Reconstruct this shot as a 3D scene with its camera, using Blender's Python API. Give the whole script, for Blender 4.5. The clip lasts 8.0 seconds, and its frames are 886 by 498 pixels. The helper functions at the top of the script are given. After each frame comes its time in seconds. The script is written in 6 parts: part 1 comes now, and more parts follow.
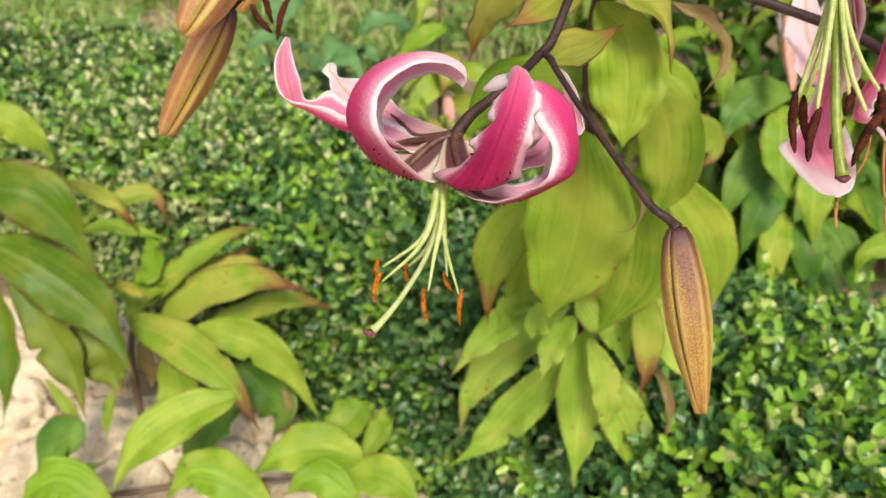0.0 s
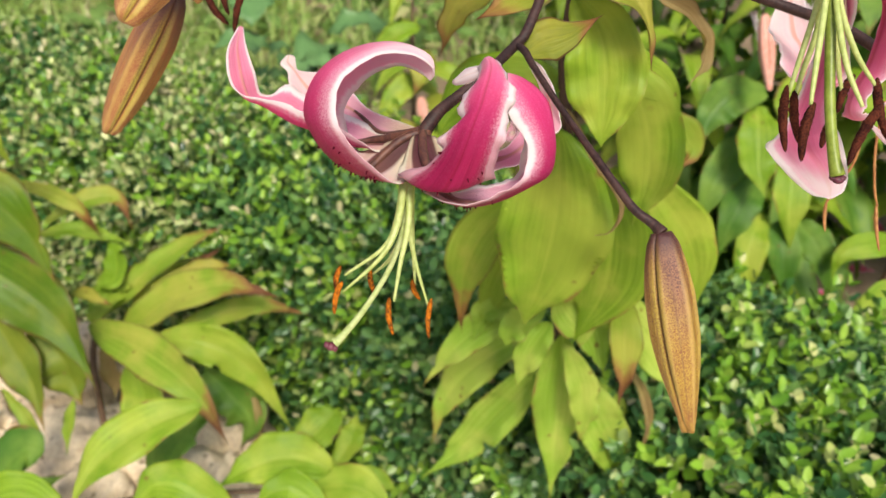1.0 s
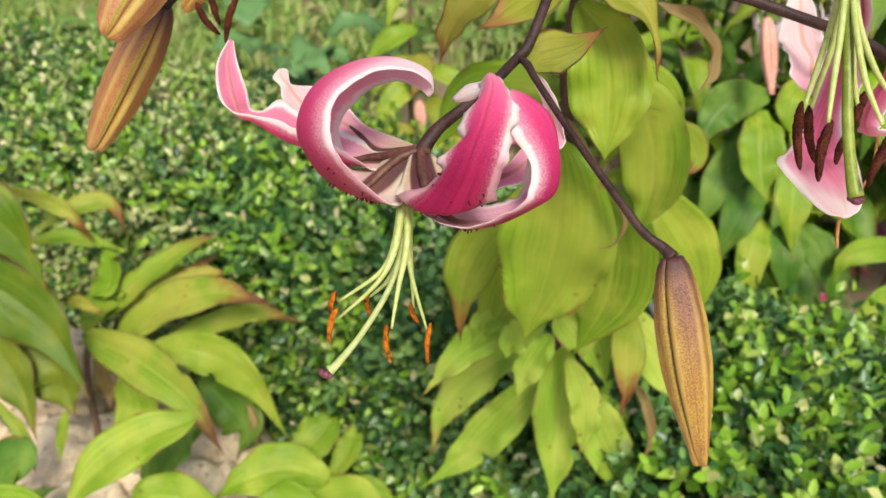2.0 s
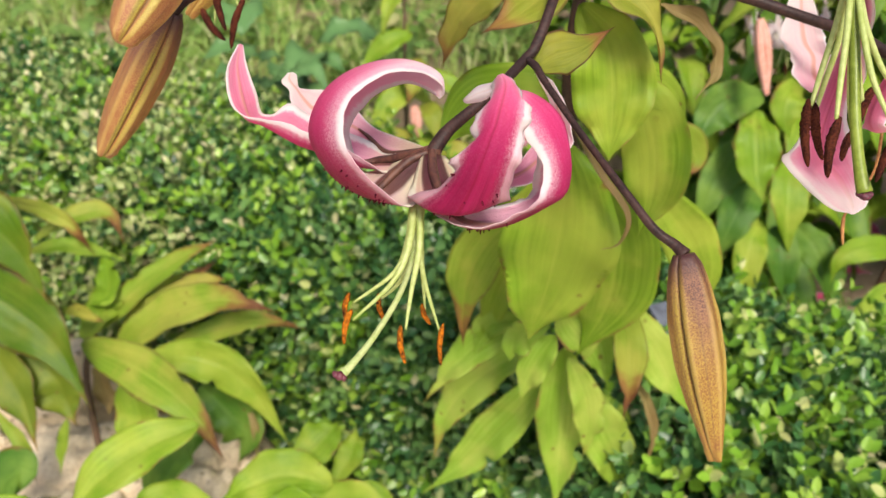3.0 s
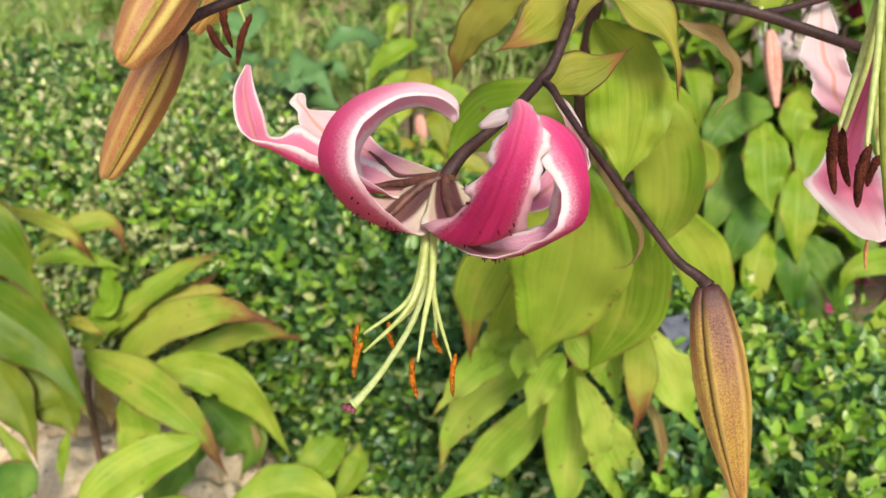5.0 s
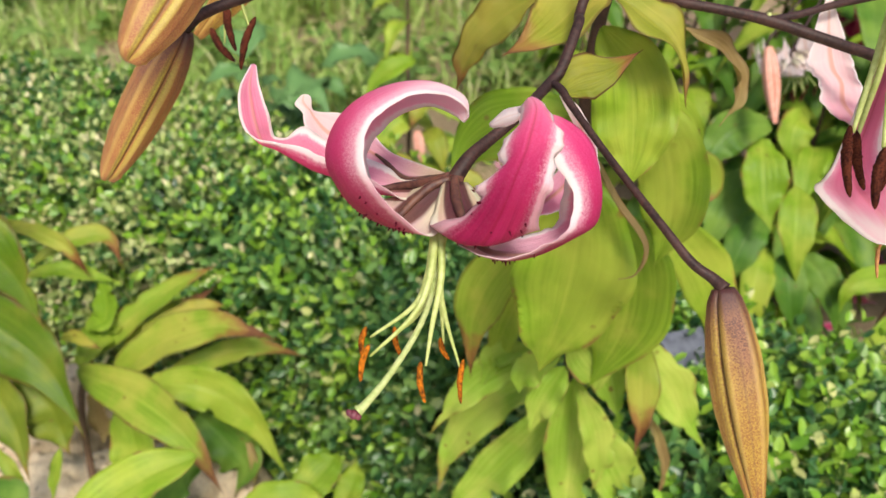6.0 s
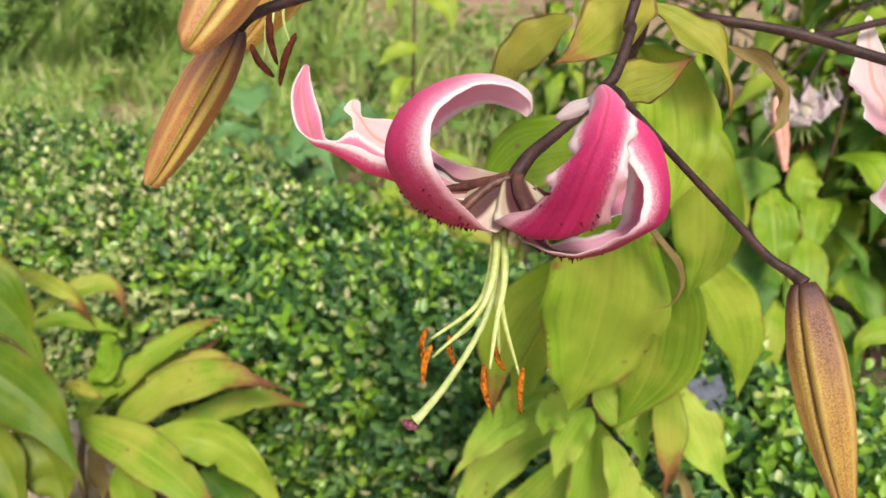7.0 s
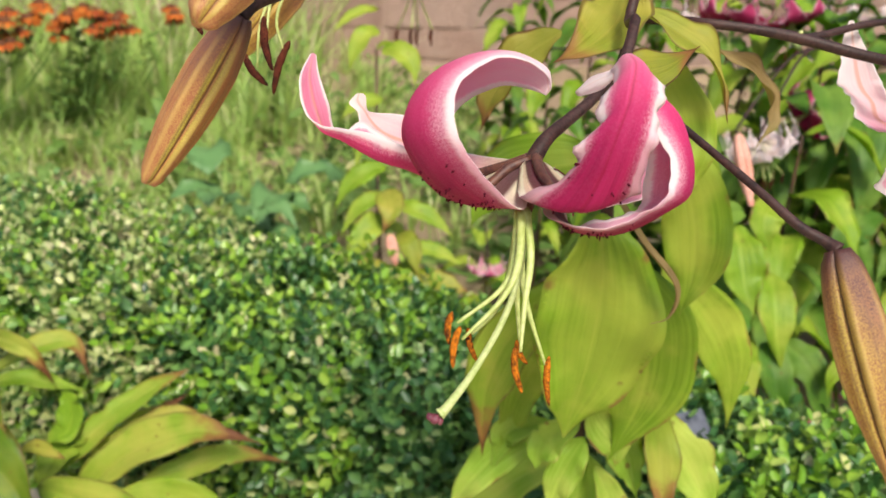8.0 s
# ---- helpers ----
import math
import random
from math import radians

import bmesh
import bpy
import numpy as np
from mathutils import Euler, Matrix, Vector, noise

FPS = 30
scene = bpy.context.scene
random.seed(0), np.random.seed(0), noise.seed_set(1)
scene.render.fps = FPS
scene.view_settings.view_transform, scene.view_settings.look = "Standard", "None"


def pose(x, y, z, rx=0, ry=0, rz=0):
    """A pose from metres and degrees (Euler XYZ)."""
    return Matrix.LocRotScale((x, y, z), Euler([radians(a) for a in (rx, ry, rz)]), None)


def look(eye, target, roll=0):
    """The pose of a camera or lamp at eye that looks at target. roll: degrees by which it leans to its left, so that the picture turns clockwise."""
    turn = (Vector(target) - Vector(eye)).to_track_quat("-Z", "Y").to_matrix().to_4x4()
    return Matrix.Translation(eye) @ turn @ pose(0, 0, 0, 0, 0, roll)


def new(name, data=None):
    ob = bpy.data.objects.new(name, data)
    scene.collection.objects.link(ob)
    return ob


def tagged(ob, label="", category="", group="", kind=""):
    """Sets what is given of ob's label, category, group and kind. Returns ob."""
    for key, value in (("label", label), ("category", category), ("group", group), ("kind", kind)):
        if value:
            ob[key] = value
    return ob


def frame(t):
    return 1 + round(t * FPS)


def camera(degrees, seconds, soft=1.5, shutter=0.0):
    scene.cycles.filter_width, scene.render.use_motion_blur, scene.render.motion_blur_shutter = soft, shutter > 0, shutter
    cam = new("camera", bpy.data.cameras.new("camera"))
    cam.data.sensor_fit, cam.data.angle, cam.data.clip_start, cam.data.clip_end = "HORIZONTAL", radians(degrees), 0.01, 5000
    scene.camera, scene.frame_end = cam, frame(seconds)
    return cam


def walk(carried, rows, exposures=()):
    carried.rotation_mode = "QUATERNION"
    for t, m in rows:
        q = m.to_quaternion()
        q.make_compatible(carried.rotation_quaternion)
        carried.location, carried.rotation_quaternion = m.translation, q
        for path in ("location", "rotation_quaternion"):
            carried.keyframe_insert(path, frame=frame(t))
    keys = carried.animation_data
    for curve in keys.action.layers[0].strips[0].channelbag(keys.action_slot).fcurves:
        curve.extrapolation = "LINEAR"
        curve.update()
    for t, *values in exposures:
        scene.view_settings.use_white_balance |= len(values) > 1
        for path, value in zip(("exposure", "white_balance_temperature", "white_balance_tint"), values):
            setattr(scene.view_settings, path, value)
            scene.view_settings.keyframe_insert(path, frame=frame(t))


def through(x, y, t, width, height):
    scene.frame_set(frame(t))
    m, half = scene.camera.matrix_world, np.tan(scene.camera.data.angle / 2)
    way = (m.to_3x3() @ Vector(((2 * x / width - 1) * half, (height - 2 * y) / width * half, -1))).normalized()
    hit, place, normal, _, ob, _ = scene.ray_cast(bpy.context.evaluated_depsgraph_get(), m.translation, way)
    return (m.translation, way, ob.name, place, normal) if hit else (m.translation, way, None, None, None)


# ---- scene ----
PATH = [(0.0, 0.0102, -0.3349, 1.1868, 2.46, -37.01, 0.56),
        (0.5, 0.0121, -0.3179, 1.1851, 1.17, -37.18, 0.88),
        (1.0, 0.0129, -0.3109, 1.1716, 0.33, -36.87, 1.64),
        (1.5, 0.0122, -0.2995, 1.1693, 0.24, -36.9, 1.76),
        (2.8, 0.0089, -0.291, 1.1724, -0.27, -36.72, 1.17),
        (3.0, 0.0041, -0.2956, 1.1697, -0.42, -36.5, 1.19),
        (3.5, 0.0079, -0.2894, 1.1776, -0.17, -36.53, 0.96),
        (4.0, 0.0126, -0.2892, 1.1737, -0.0, -36.0, 1.0),
        (4.5, 0.0042, -0.2843, 1.172, -0.01, -36.21, 1.08),
        (6.0, -0.0057, -0.2797, 1.1607, -0.62, -34.71, 1.74),
        (6.5, -0.021, -0.2823, 1.15, -0.65, -32.89, 1.88),
        (7.0, -0.0308, -0.2835, 1.1319, -1.06, -29.99, 1.91),
        (7.5, -0.0452, -0.2857, 1.1175, -2.51, -27.3, 1.85),
        (8.0, -0.0539, -0.2861, 1.0995, -4.4, -25.36, 1.82)]
cam = camera(57.0, 8.0, 1.5)
cam.data.dof.use_dof, cam.data.dof.focus_distance, cam.data.dof.aperture_fstop = True, 0.335, 14.0
walk(cam, [(t, Matrix.Translation((x, y, z)) @ Euler((0, 0, radians(yaw))).to_matrix().to_4x4() @ Euler((radians(90 + pitch), 0, 0)).to_matrix().to_4x4() @ Euler((0, 0, radians(roll))).to_matrix().to_4x4()) for t, x, y, z, yaw, pitch, roll in PATH],
     [(0.0, 0.2), (5.8, 0.22), (8.0, 0.28)])

# ---- light: hazy sun high over the camera's shoulder, bright sky ----
SUN_FROM = Vector((0.125, -0.575, 0.81)).normalized()
world = bpy.data.worlds.new("sky")
scene.world = world
world.use_nodes = True
wn = world.node_tree.nodes
sky = wn.new("ShaderNodeTexSky")
sky.sky_type, sky.sun_disc = "NISHITA", False
sky.sun_elevation = math.asin(SUN_FROM.z)
sky.sun_rotation = math.atan2(SUN_FROM.x, SUN_FROM.y)
sky.dust_density, sky.ozone_density = 4.0, 1.0
world.node_tree.links.new(sky.outputs[0], wn["Background"].inputs[0])
wn["Background"].inputs[1].default_value = 0.13
sun = new("sun", bpy.data.lights.new("sun", "SUN"))
sun.data.energy, sun.data.angle, sun.data.color = 3.8, radians(14), (1.0, 0.935, 0.81)
sun.matrix_world = look(SUN_FROM * 10, (0, 0, 0))


# ---- materials ----
class Nodes:
    """Short hand for a node material."""

    def __init__(self, name, rough=0.5, spec=0.5):
        self.mat = bpy.data.materials.new(name)
        self.mat.use_nodes = True
        self.tree = self.mat.node_tree
        self.n = self.tree.nodes
        self.bsdf = self.n["Principled BSDF"]
        self.out = self.n["Material Output"]
        self.bsdf.inputs["Roughness"].default_value = rough
        self.bsdf.inputs["Specular IOR Level"].default_value = spec

    def put(self, a, b):
        self.tree.links.new(a, b)

    def fill(self, socket, value):
        if isinstance(value, bpy.types.NodeSocket):
            self.put(value, socket)
        else:
            socket.default_value = value

    def place(self):
        return self.n.new("ShaderNodeNewGeometry").outputs["Position"]

    def island(self):
        return self.n.new("ShaderNodeNewGeometry").outputs["Random Per Island"]

    def chance(self):
        return self.n.new("ShaderNodeObjectInfo").outputs["Random"]

    def attr(self, name):
        a = self.n.new("ShaderNodeAttribute")
        a.attribute_name = name
        return a.outputs["Fac"]

    def noise(self, scale, vec=None, detail=4.0, rough=0.55):
        t = self.n.new("ShaderNodeTexNoise")
        t.inputs["Scale"].default_value, t.inputs["Detail"].default_value, t.inputs["Roughness"].default_value = scale, detail, rough
        self.put(vec if vec is not None else self.place(), t.inputs["Vector"])
        return t.outputs["Fac"]

    def cells(self, scale, vec=None, feature="F1", out="Distance"):
        t = self.n.new("ShaderNodeTexVoronoi")
        t.feature = feature
        t.inputs["Scale"].default_value = scale
        self.put(vec if vec is not None else self.place(), t.inputs["Vector"])
        return t.outputs[out]

    def math(self, op, a, b=0.0, c=0.0, clamp=False):
        m = self.n.new("ShaderNodeMath")
        m.operation, m.use_clamp = op, clamp
        for s, v in zip(m.inputs, (a, b, c)):
            self.fill(s, v)
        return m.outputs[0]

    def span(self, value, lo, hi, to=(0.0, 1.0), smooth=True):
        m = self.n.new("ShaderNodeMapRange")
        m.interpolation_type = "SMOOTHSTEP" if smooth else "LINEAR"
        self.fill(m.inputs["Value"], value)
        for s, v in zip(("From Min", "From Max", "To Min", "To Max"), (lo, hi, *to)):
            m.inputs[s].default_value = v
        return m.outputs["Result"]

    def mix(self, fac, a, b):
        m = self.n.new("ShaderNodeMix")
        m.data_type = "RGBA"
        self.fill(m.inputs[0], fac)
        for s, v in ((m.inputs[6], a), (m.inputs[7], b)):
            self.fill(s, (*v, 1) if isinstance(v, tuple) else v)
        return m.outputs[2]

    def ramp(self, fac, stops):
        r = self.n.new("ShaderNodeValToRGB")
        self.put(fac, r.inputs[0])
        while len(r.color_ramp.elements) < len(stops):
            r.color_ramp.elements.new(0.5)
        for e, (p, c) in zip(r.color_ramp.elements, stops):
            e.position, e.color = p, (*c, 1)
        return r.outputs[0]

    def vec(self, x, y, z=0.0):
        c = self.n.new("ShaderNodeCombineXYZ")
        for s, v in zip(c.inputs, (x, y, z)):
            self.fill(s, v)
        return c.outputs[0]

    def colour(self, c):
        self.fill(self.bsdf.inputs["Base Color"], (*c, 1) if isinstance(c, tuple) else c)
        return self

    def bump(self, height, strength=0.3, dist=0.001):
        b = self.n.new("ShaderNodeBump")
        b.inputs["Strength"].default_value, b.inputs["Distance"].default_value = strength, dist
        self.put(height, b.inputs["Height"])
        self.put(b.outputs[0], self.bsdf.inputs["Normal"])
        return self

    def rough(self, v):
        self.fill(self.bsdf.inputs["Roughness"], v)
        return self

    def glow_through(self, colour, amount):
        """Lets light through a thin leaf or petal."""
        t = self.n.new("ShaderNodeBsdfTranslucent")
        self.fill(t.inputs["Color"], (*colour, 1) if isinstance(colour, tuple) else colour)
        m = self.n.new("ShaderNodeMixShader")
        self.fill(m.inputs[0], amount)
        self.put(self.bsdf.outputs[0], m.inputs[1])
        self.put(t.outputs[0], m.inputs[2])
        self.put(m.outputs[0], self.out.inputs["Surface"])
        return self


def leaf_material(name, dark, light, yellow, tip=0.86, blush=0.5, line=0.0):
    """A lily leaf: fine veins along it, yellowing in patches, red-brown scorched tip and margin."""
    m = Nodes(name, 0.42, 0.36)
    u, v = m.attr("along"), m.attr("across")
    edge = m.math("ABSOLUTE", v)
    pos = m.place()
    r = m.chance()
    pleat = m.math("SINE", m.math("MULTIPLY", v, 23.0))
    veins = m.noise(1.0, m.vec(m.math("MULTIPLY", v, 13.0), m.math("MULTIPLY", u, 1.6), m.math("MULTIPLY", r, 40.0)), 3.0)
    patch = m.noise(22.0, pos, 4.0)
    base = m.mix(m.span(m.math("ADD", veins, m.math("MULTIPLY", pleat, 0.04)), 0.25, 0.80), dark, light)
    base = m.mix(m.math("MULTIPLY", m.span(m.math("ADD", patch, m.math("MULTIPLY", r, 0.22)), 0.46, 0.76), 0.75), base, yellow)
    tone = m.noise(11.0, m.vec(m.math("MULTIPLY", v, 0.06), m.math("MULTIPLY", u, 0.22), m.math("MULTIPLY", r, 9.0)), 3.0)
    base = m.mix(m.span(tone, 0.35, 0.62, (0.45, 0.0)), base, dark)
    midrib = m.span(edge, 0.0, 0.05, (1.0, 0.0))
    base = m.mix(m.math("MULTIPLY", midrib, 0.35), base, yellow)
    wear = m.noise(70.0, pos, 5.0)
    burn = m.math("ADD", m.math("MULTIPLY", u, 1.0), m.math("MULTIPLY", edge, 0.10))
    burn = m.math("ADD", burn, m.math("MULTIPLY", m.math("SUBTRACT", wear, 0.5), 0.30))
    burn = m.math("ADD", burn, m.math("MULTIPLY", m.math("SUBTRACT", r, 0.5), 0.16))
    base = m.mix(m.math("MULTIPLY", m.span(burn, tip - 0.10, tip + 0.06), blush), base, (0.34, 0.14, 0.05))
    base = m.mix(m.math("MULTIPLY", m.span(burn, tip + 0.06, tip + 0.15), 0.9), base, (0.19, 0.06, 0.03))
    rim = m.math("MULTIPLY", m.span(m.math("ADD", edge, m.math("MULTIPLY", m.math("SUBTRACT", wear, 0.5), 0.5)), 0.88, 1.02), m.span(m.noise(26.0, pos, 3.0), 0.50, 0.62))
    base = m.mix(m.math("MULTIPLY", rim, 0.8), base, (0.30, 0.12, 0.05))
    thin = m.math("MULTIPLY", m.span(m.math("ADD", edge, m.math("MULTIPLY", m.math("SUBTRACT", wear, 0.5), 0.14)), 0.86, 0.95), line)
    base = m.mix(thin, base, (0.13, 0.055, 0.02))
    spots = m.math("MULTIPLY", m.span(m.math("ADD", m.cells(60.0, pos), m.math("MULTIPLY", wear, 0.2)), 0.20, 0.28, (1.0, 0.0)), m.span(m.noise(17.0, pos, 2.0), 0.50, 0.60))
    base = m.mix(m.math("MULTIPLY", spots, 0.75), base, (0.20, 0.085, 0.03))
    m.colour(base)
    m.rough(m.span(patch, 0.3, 0.7, (0.40, 0.56)))
    swell = m.math("MULTIPLY", m.noise(55.0, pos, 2.0), 2.2)
    m.bump(m.math("ADD", m.math("ADD", m.math("ADD", veins, m.math("MULTIPLY", pleat, 0.10)), swell), m.math("MULTIPLY", m.noise(400.0, pos, 2.0), 0.2)), 0.5, 0.0016)
    return m.glow_through(m.mix(0.35, base, (0.36, 0.60, 0.03)), 0.46).mat


LEAF = leaf_material("lily_leaf", (0.175, 0.32, 0.012), (0.36, 0.535, 0.04), (0.51, 0.57, 0.08), 1.10, 0.5, 0.0)
LEAF_LOW = leaf_material("lily_leaf_pale", (0.26, 0.45, 0.03), (0.45, 0.63, 0.10), (0.58, 0.63, 0.13), 0.98, 0.6, 0.1)
LEAF_DRY = leaf_material("lily_leaf_dry", (0.30, 0.20, 0.08), (0.46, 0.33, 0.15), (0.56, 0.46, 0.18), 1.05, 0.5, 0.2)
LEAF_DEEP = leaf_material("lily_leaf_deep", (0.075, 0.16, 0.006), (0.165, 0.285, 0.015), (0.30, 0.33, 0.035), 0.98, 0.7, 0.6)
LEAF_RED = leaf_material("lily_leaf_scorched", (0.21, 0.34, 0.02), (0.38, 0.52, 0.06), (0.52, 0.50, 0.09), 0.78, 0.85, 0.45)
LEAF_YELLOW = leaf_material("lily_leaf_yellowing", (0.24, 0.30, 0.02), (0.38, 0.44, 0.05), (0.54, 0.46, 0.09), 0.90, 0.8, 0.7)
BRACT = leaf_material("lily_bract", (0.17, 0.21, 0.012), (0.30, 0.34, 0.03), (0.42, 0.38, 0.04), 0.88, 0.95, 1.0)
LEAF_GREEN = leaf_material("lily_leaf_green", (0.055, 0.16, 0.014), (0.135, 0.30, 0.032), (0.26, 0.40, 0.06), 1.04, 0.6)


def tepal_material():
    """A petal, deep rose on the face with white ruffled margins and tip, pale on the back with a bronze midrib."""
    m = Nodes("lily_petal", 0.50, 0.16)
    m.bsdf.inputs["Sheen Weight"].default_value = 0.02
    m.bsdf.inputs["Sheen Roughness"].default_value = 0.28
    u, v = m.attr("along"), m.attr("across")
    pos = m.place()
    edge = m.math("ABSOLUTE", v)
    r = m.chance()
    streak = m.noise(1.0, m.vec(m.math("MULTIPLY", v, 9.0), m.math("MULTIPLY", u, 1.8), m.math("MULTIPLY", r, 30.0)), 5.0, 0.6)
    grain = m.noise(1350.0, pos, 4.0, 0.75)
    white = (0.92, 0.85, 0.86)
    rose = m.mix(m.span(streak, 0.3, 0.7), (0.72, 0.028, 0.20), (0.84, 0.085, 0.32))
    rose = m.mix(m.span(edge, 0.5, 0.95, (0.0, 0.45)), rose, (0.88, 0.23, 0.44))
    rose = m.mix(m.span(grain, 0.46, 0.70, (0.0, 0.34)), rose, (0.90, 0.38, 0.56))
    rose = m.mix(m.span(grain, 0.34, 0.48, (0.30, 0.0)), rose, (0.52, 0.012, 0.09))
    feather = m.noise(1.0, m.vec(m.math("MULTIPLY", v, 3.0), m.math("MULTIPLY", u, 60.0), m.math("MULTIPLY", r, 17.0)), 4.0, 0.7)
    wob = m.math("ADD", m.math("MULTIPLY", m.math("SUBTRACT", streak, 0.5), 0.08), m.math("MULTIPLY", m.math("SUBTRACT", feather, 0.5), 0.14))
    wob = m.math("ADD", m.math("ADD", edge, wob), m.attr("margin"))
    shift = m.math("MULTIPLY", m.math("SUBTRACT", streak, 0.5), 0.4)
    deep = m.math("ADD", m.attr("deep"), m.math("MULTIPLY", shift, m.span(m.attr("deep"), 0.0, 0.15)), clamp=True)
    face = m.mix(m.math("MULTIPLY", deep, 0.9), rose, m.mix(m.span(streak, 0.3, 0.7), (0.15, 0.002, 0.026), (0.32, 0.008, 0.065)))
    blush = m.math("ADD", m.attr("pale"), m.math("MULTIPLY", shift, m.span(m.attr("pale"), 0.0, 0.2)), clamp=True)
    blush = m.math("ADD", blush, m.math("MULTIPLY", m.math("MULTIPLY", edge, edge), m.math("MULTIPLY", m.attr("pale"), 1.4)), clamp=True)
    face = m.mix(m.span(blush, 0.0, 0.6), face, (0.88, 0.38, 0.55))
    face = m.mix(m.span(blush, 0.40, 0.9), face, white)
    groove = m.span(edge, 0.0, 0.07, (1.0, 0.0))
    face = m.mix(m.math("MULTIPLY", m.math("MULTIPLY", groove, 0.45), m.span(m.attr("pale"), 0.0, 0.5, (1.0, 0.0))), face, (0.30, 0.010, 0.05))
    # the white of the margin breaks up into fine flecks on its way in
    fleck = m.span(m.math("ADD", m.math("MULTIPLY", m.span(wob, 0.50, 0.98, smooth=False), 0.38), grain), 0.58, 0.92)
    fleck = m.math("MULTIPLY", m.math("MULTIPLY", fleck, m.span(wob, 0.58, 0.90)), m.span(deep, 0.4, 0.9, (0.75, 0.12)))
    face = m.mix(fleck, face, (0.90, 0.64, 0.74))
    face = m.mix(m.math("MULTIPLY", m.span(wob, 0.91, 1.0), m.span(deep, 0.4, 0.9, (1.0, 0.25))), face, white)
    inner = m.math("ADD", m.attr("inner"), m.math("MULTIPLY", shift, 0.8), clamp=True)
    rear = m.mix(m.span(inner, 0.0, 0.6), (0.82, 0.23, 0.41), (0.91, 0.52, 0.66))
    rear = m.mix(m.span(streak, 0.55, 0.8, (0.0, 0.35)), rear, (0.80, 0.28, 0.46))
    rear = m.mix(m.span(inner, 0.5, 1.0), rear, (0.90, 0.81, 0.80))
    rear = m.mix(m.span(wob, 0.90, 1.0), rear, white)
    rib = m.math("MULTIPLY", m.span(edge, 0.04, 0.16, (1.0, 0.0)), m.span(u, 0.5, 0.98, (0.9, 0.6)))
    rear = m.mix(m.math("MULTIPLY", rib, 0.8), rear, (0.74, 0.42, 0.27))
    green = m.math("MULTIPLY", m.span(u, 0.05, 0.30, (1.0, 0.0)), m.span(edge, 0.25, 0.6))
    rear = m.mix(m.math("MULTIPLY", green, 0.75), rear, (0.62, 0.64, 0.36))
    strap = m.math("MULTIPLY", m.span(u, 0.16, 0.36, (1.0, 0.0)), m.span(m.math("ADD", edge, m.math("MULTIPLY", u, 1.6)), 0.58, 0.74, (1.0, 0.0)))
    rear = m.mix(m.math("MULTIPLY", strap, 0.94), rear, m.mix(m.span(u, 0.06, 0.26), (0.075, 0.030, 0.030), (0.25, 0.12, 0.075)))
    col = m.mix(m.attr("back"), face, rear)
    m.colour(col)
    m.bump(m.math("ADD", m.math("MULTIPLY", streak, 0.8), m.math("MULTIPLY", m.noise(700.0, pos, 3.0), 0.5)), 0.75, 0.0009)
    return m.glow_through(m.mix(m.math("MULTIPLY", m.span(deep, 0.0, 0.8, (1.0, 0.2)), 0.65), face, rear), m.span(deep, 0.3, 1.0, (0.55, 0.34))).mat


PETAL = tepal_material()


def bud_material(name, gold, russet, seam_a, seam_b, top, purple_to):
    """A closed bud: purple-brown at the top, russet below, olive along the seams, finely mottled."""
    m = Nodes(name, 0.42, 0.45)
    u, rib = m.attr("along"), m.attr("across")
    ridge = m.attr("ridge")
    pos = m.place()
    mott, big = m.noise(1700.0, pos, 4.0, 0.7), m.noise(130.0, pos, 4.0)
    grain = m.span(m.math("ADD", mott, m.math("MULTIPLY", m.math("SUBTRACT", big, 0.5), 0.35)), 0.40, 0.60)
    flank = m.mix(grain, gold, russet)
    purple = m.mix(grain, (0.24, 0.105, 0.045), top)
    t = m.math("ADD", u, m.math("MULTIPLY", m.math("SUBTRACT", big, 0.5), 0.45))
    t = m.math("ADD", t, m.math("MULTIPLY", m.math("SUBTRACT", 0.6, rib), 0.35))
    col = m.mix(m.span(t, 0.04, purple_to), purple, flank)
    seam = m.math("MULTIPLY", m.span(rib, 0.08, 0.20), m.span(rib, 0.34, 0.62, (1.0, 0.0)))
    col = m.mix(m.math("MULTIPLY", seam, m.span(u, 0.05, 0.3, (0.2, 0.85))), col, m.mix(grain, seam_a, seam_b))
    col = m.mix(m.math("MULTIPLY", m.span(t, 0.80, 1.15), 0.45), col, (0.40, 0.19, 0.05))
    col = m.mix(m.math("MULTIPLY", m.span(ridge, 0.86, 1.0), m.span(u, 0.08, 0.4, (0.2, 0.5))), col, (0.46, 0.31, 0.09))
    col = m.mix(m.span(ridge, 0.0, 0.22, (0.45, 0.0)), col, (0.12, 0.05, 0.03))
    col = m.mix(m.span(rib, 0.02, 0.10, (0.75, 0.0)), col, (0.10, 0.060, 0.02))
    col = m.mix(m.math("MULTIPLY", m.span(u, 0.0, 0.17, (1.0, 0.0)), 0.85), col, (0.050, 0.017, 0.020))
    m.colour(col)
    m.bump(m.math("ADD", mott, m.math("MULTIPLY", big, 0.8)), 0.5, 0.0006)
    return m.mat


BUD = bud_material("lily_bud", (0.37, 0.235, 0.038), (0.215, 0.085, 0.022), (0.38, 0.28, 0.04), (0.23, 0.14, 0.03), (0.085, 0.028, 0.022), 0.46)
BUD_RED = bud_material("lily_bud_russet", (0.38, 0.20, 0.065), (0.29, 0.105, 0.044), (0.40, 0.38, 0.05), (0.27, 0.23, 0.04), (0.15, 0.06, 0.05), 0.42)


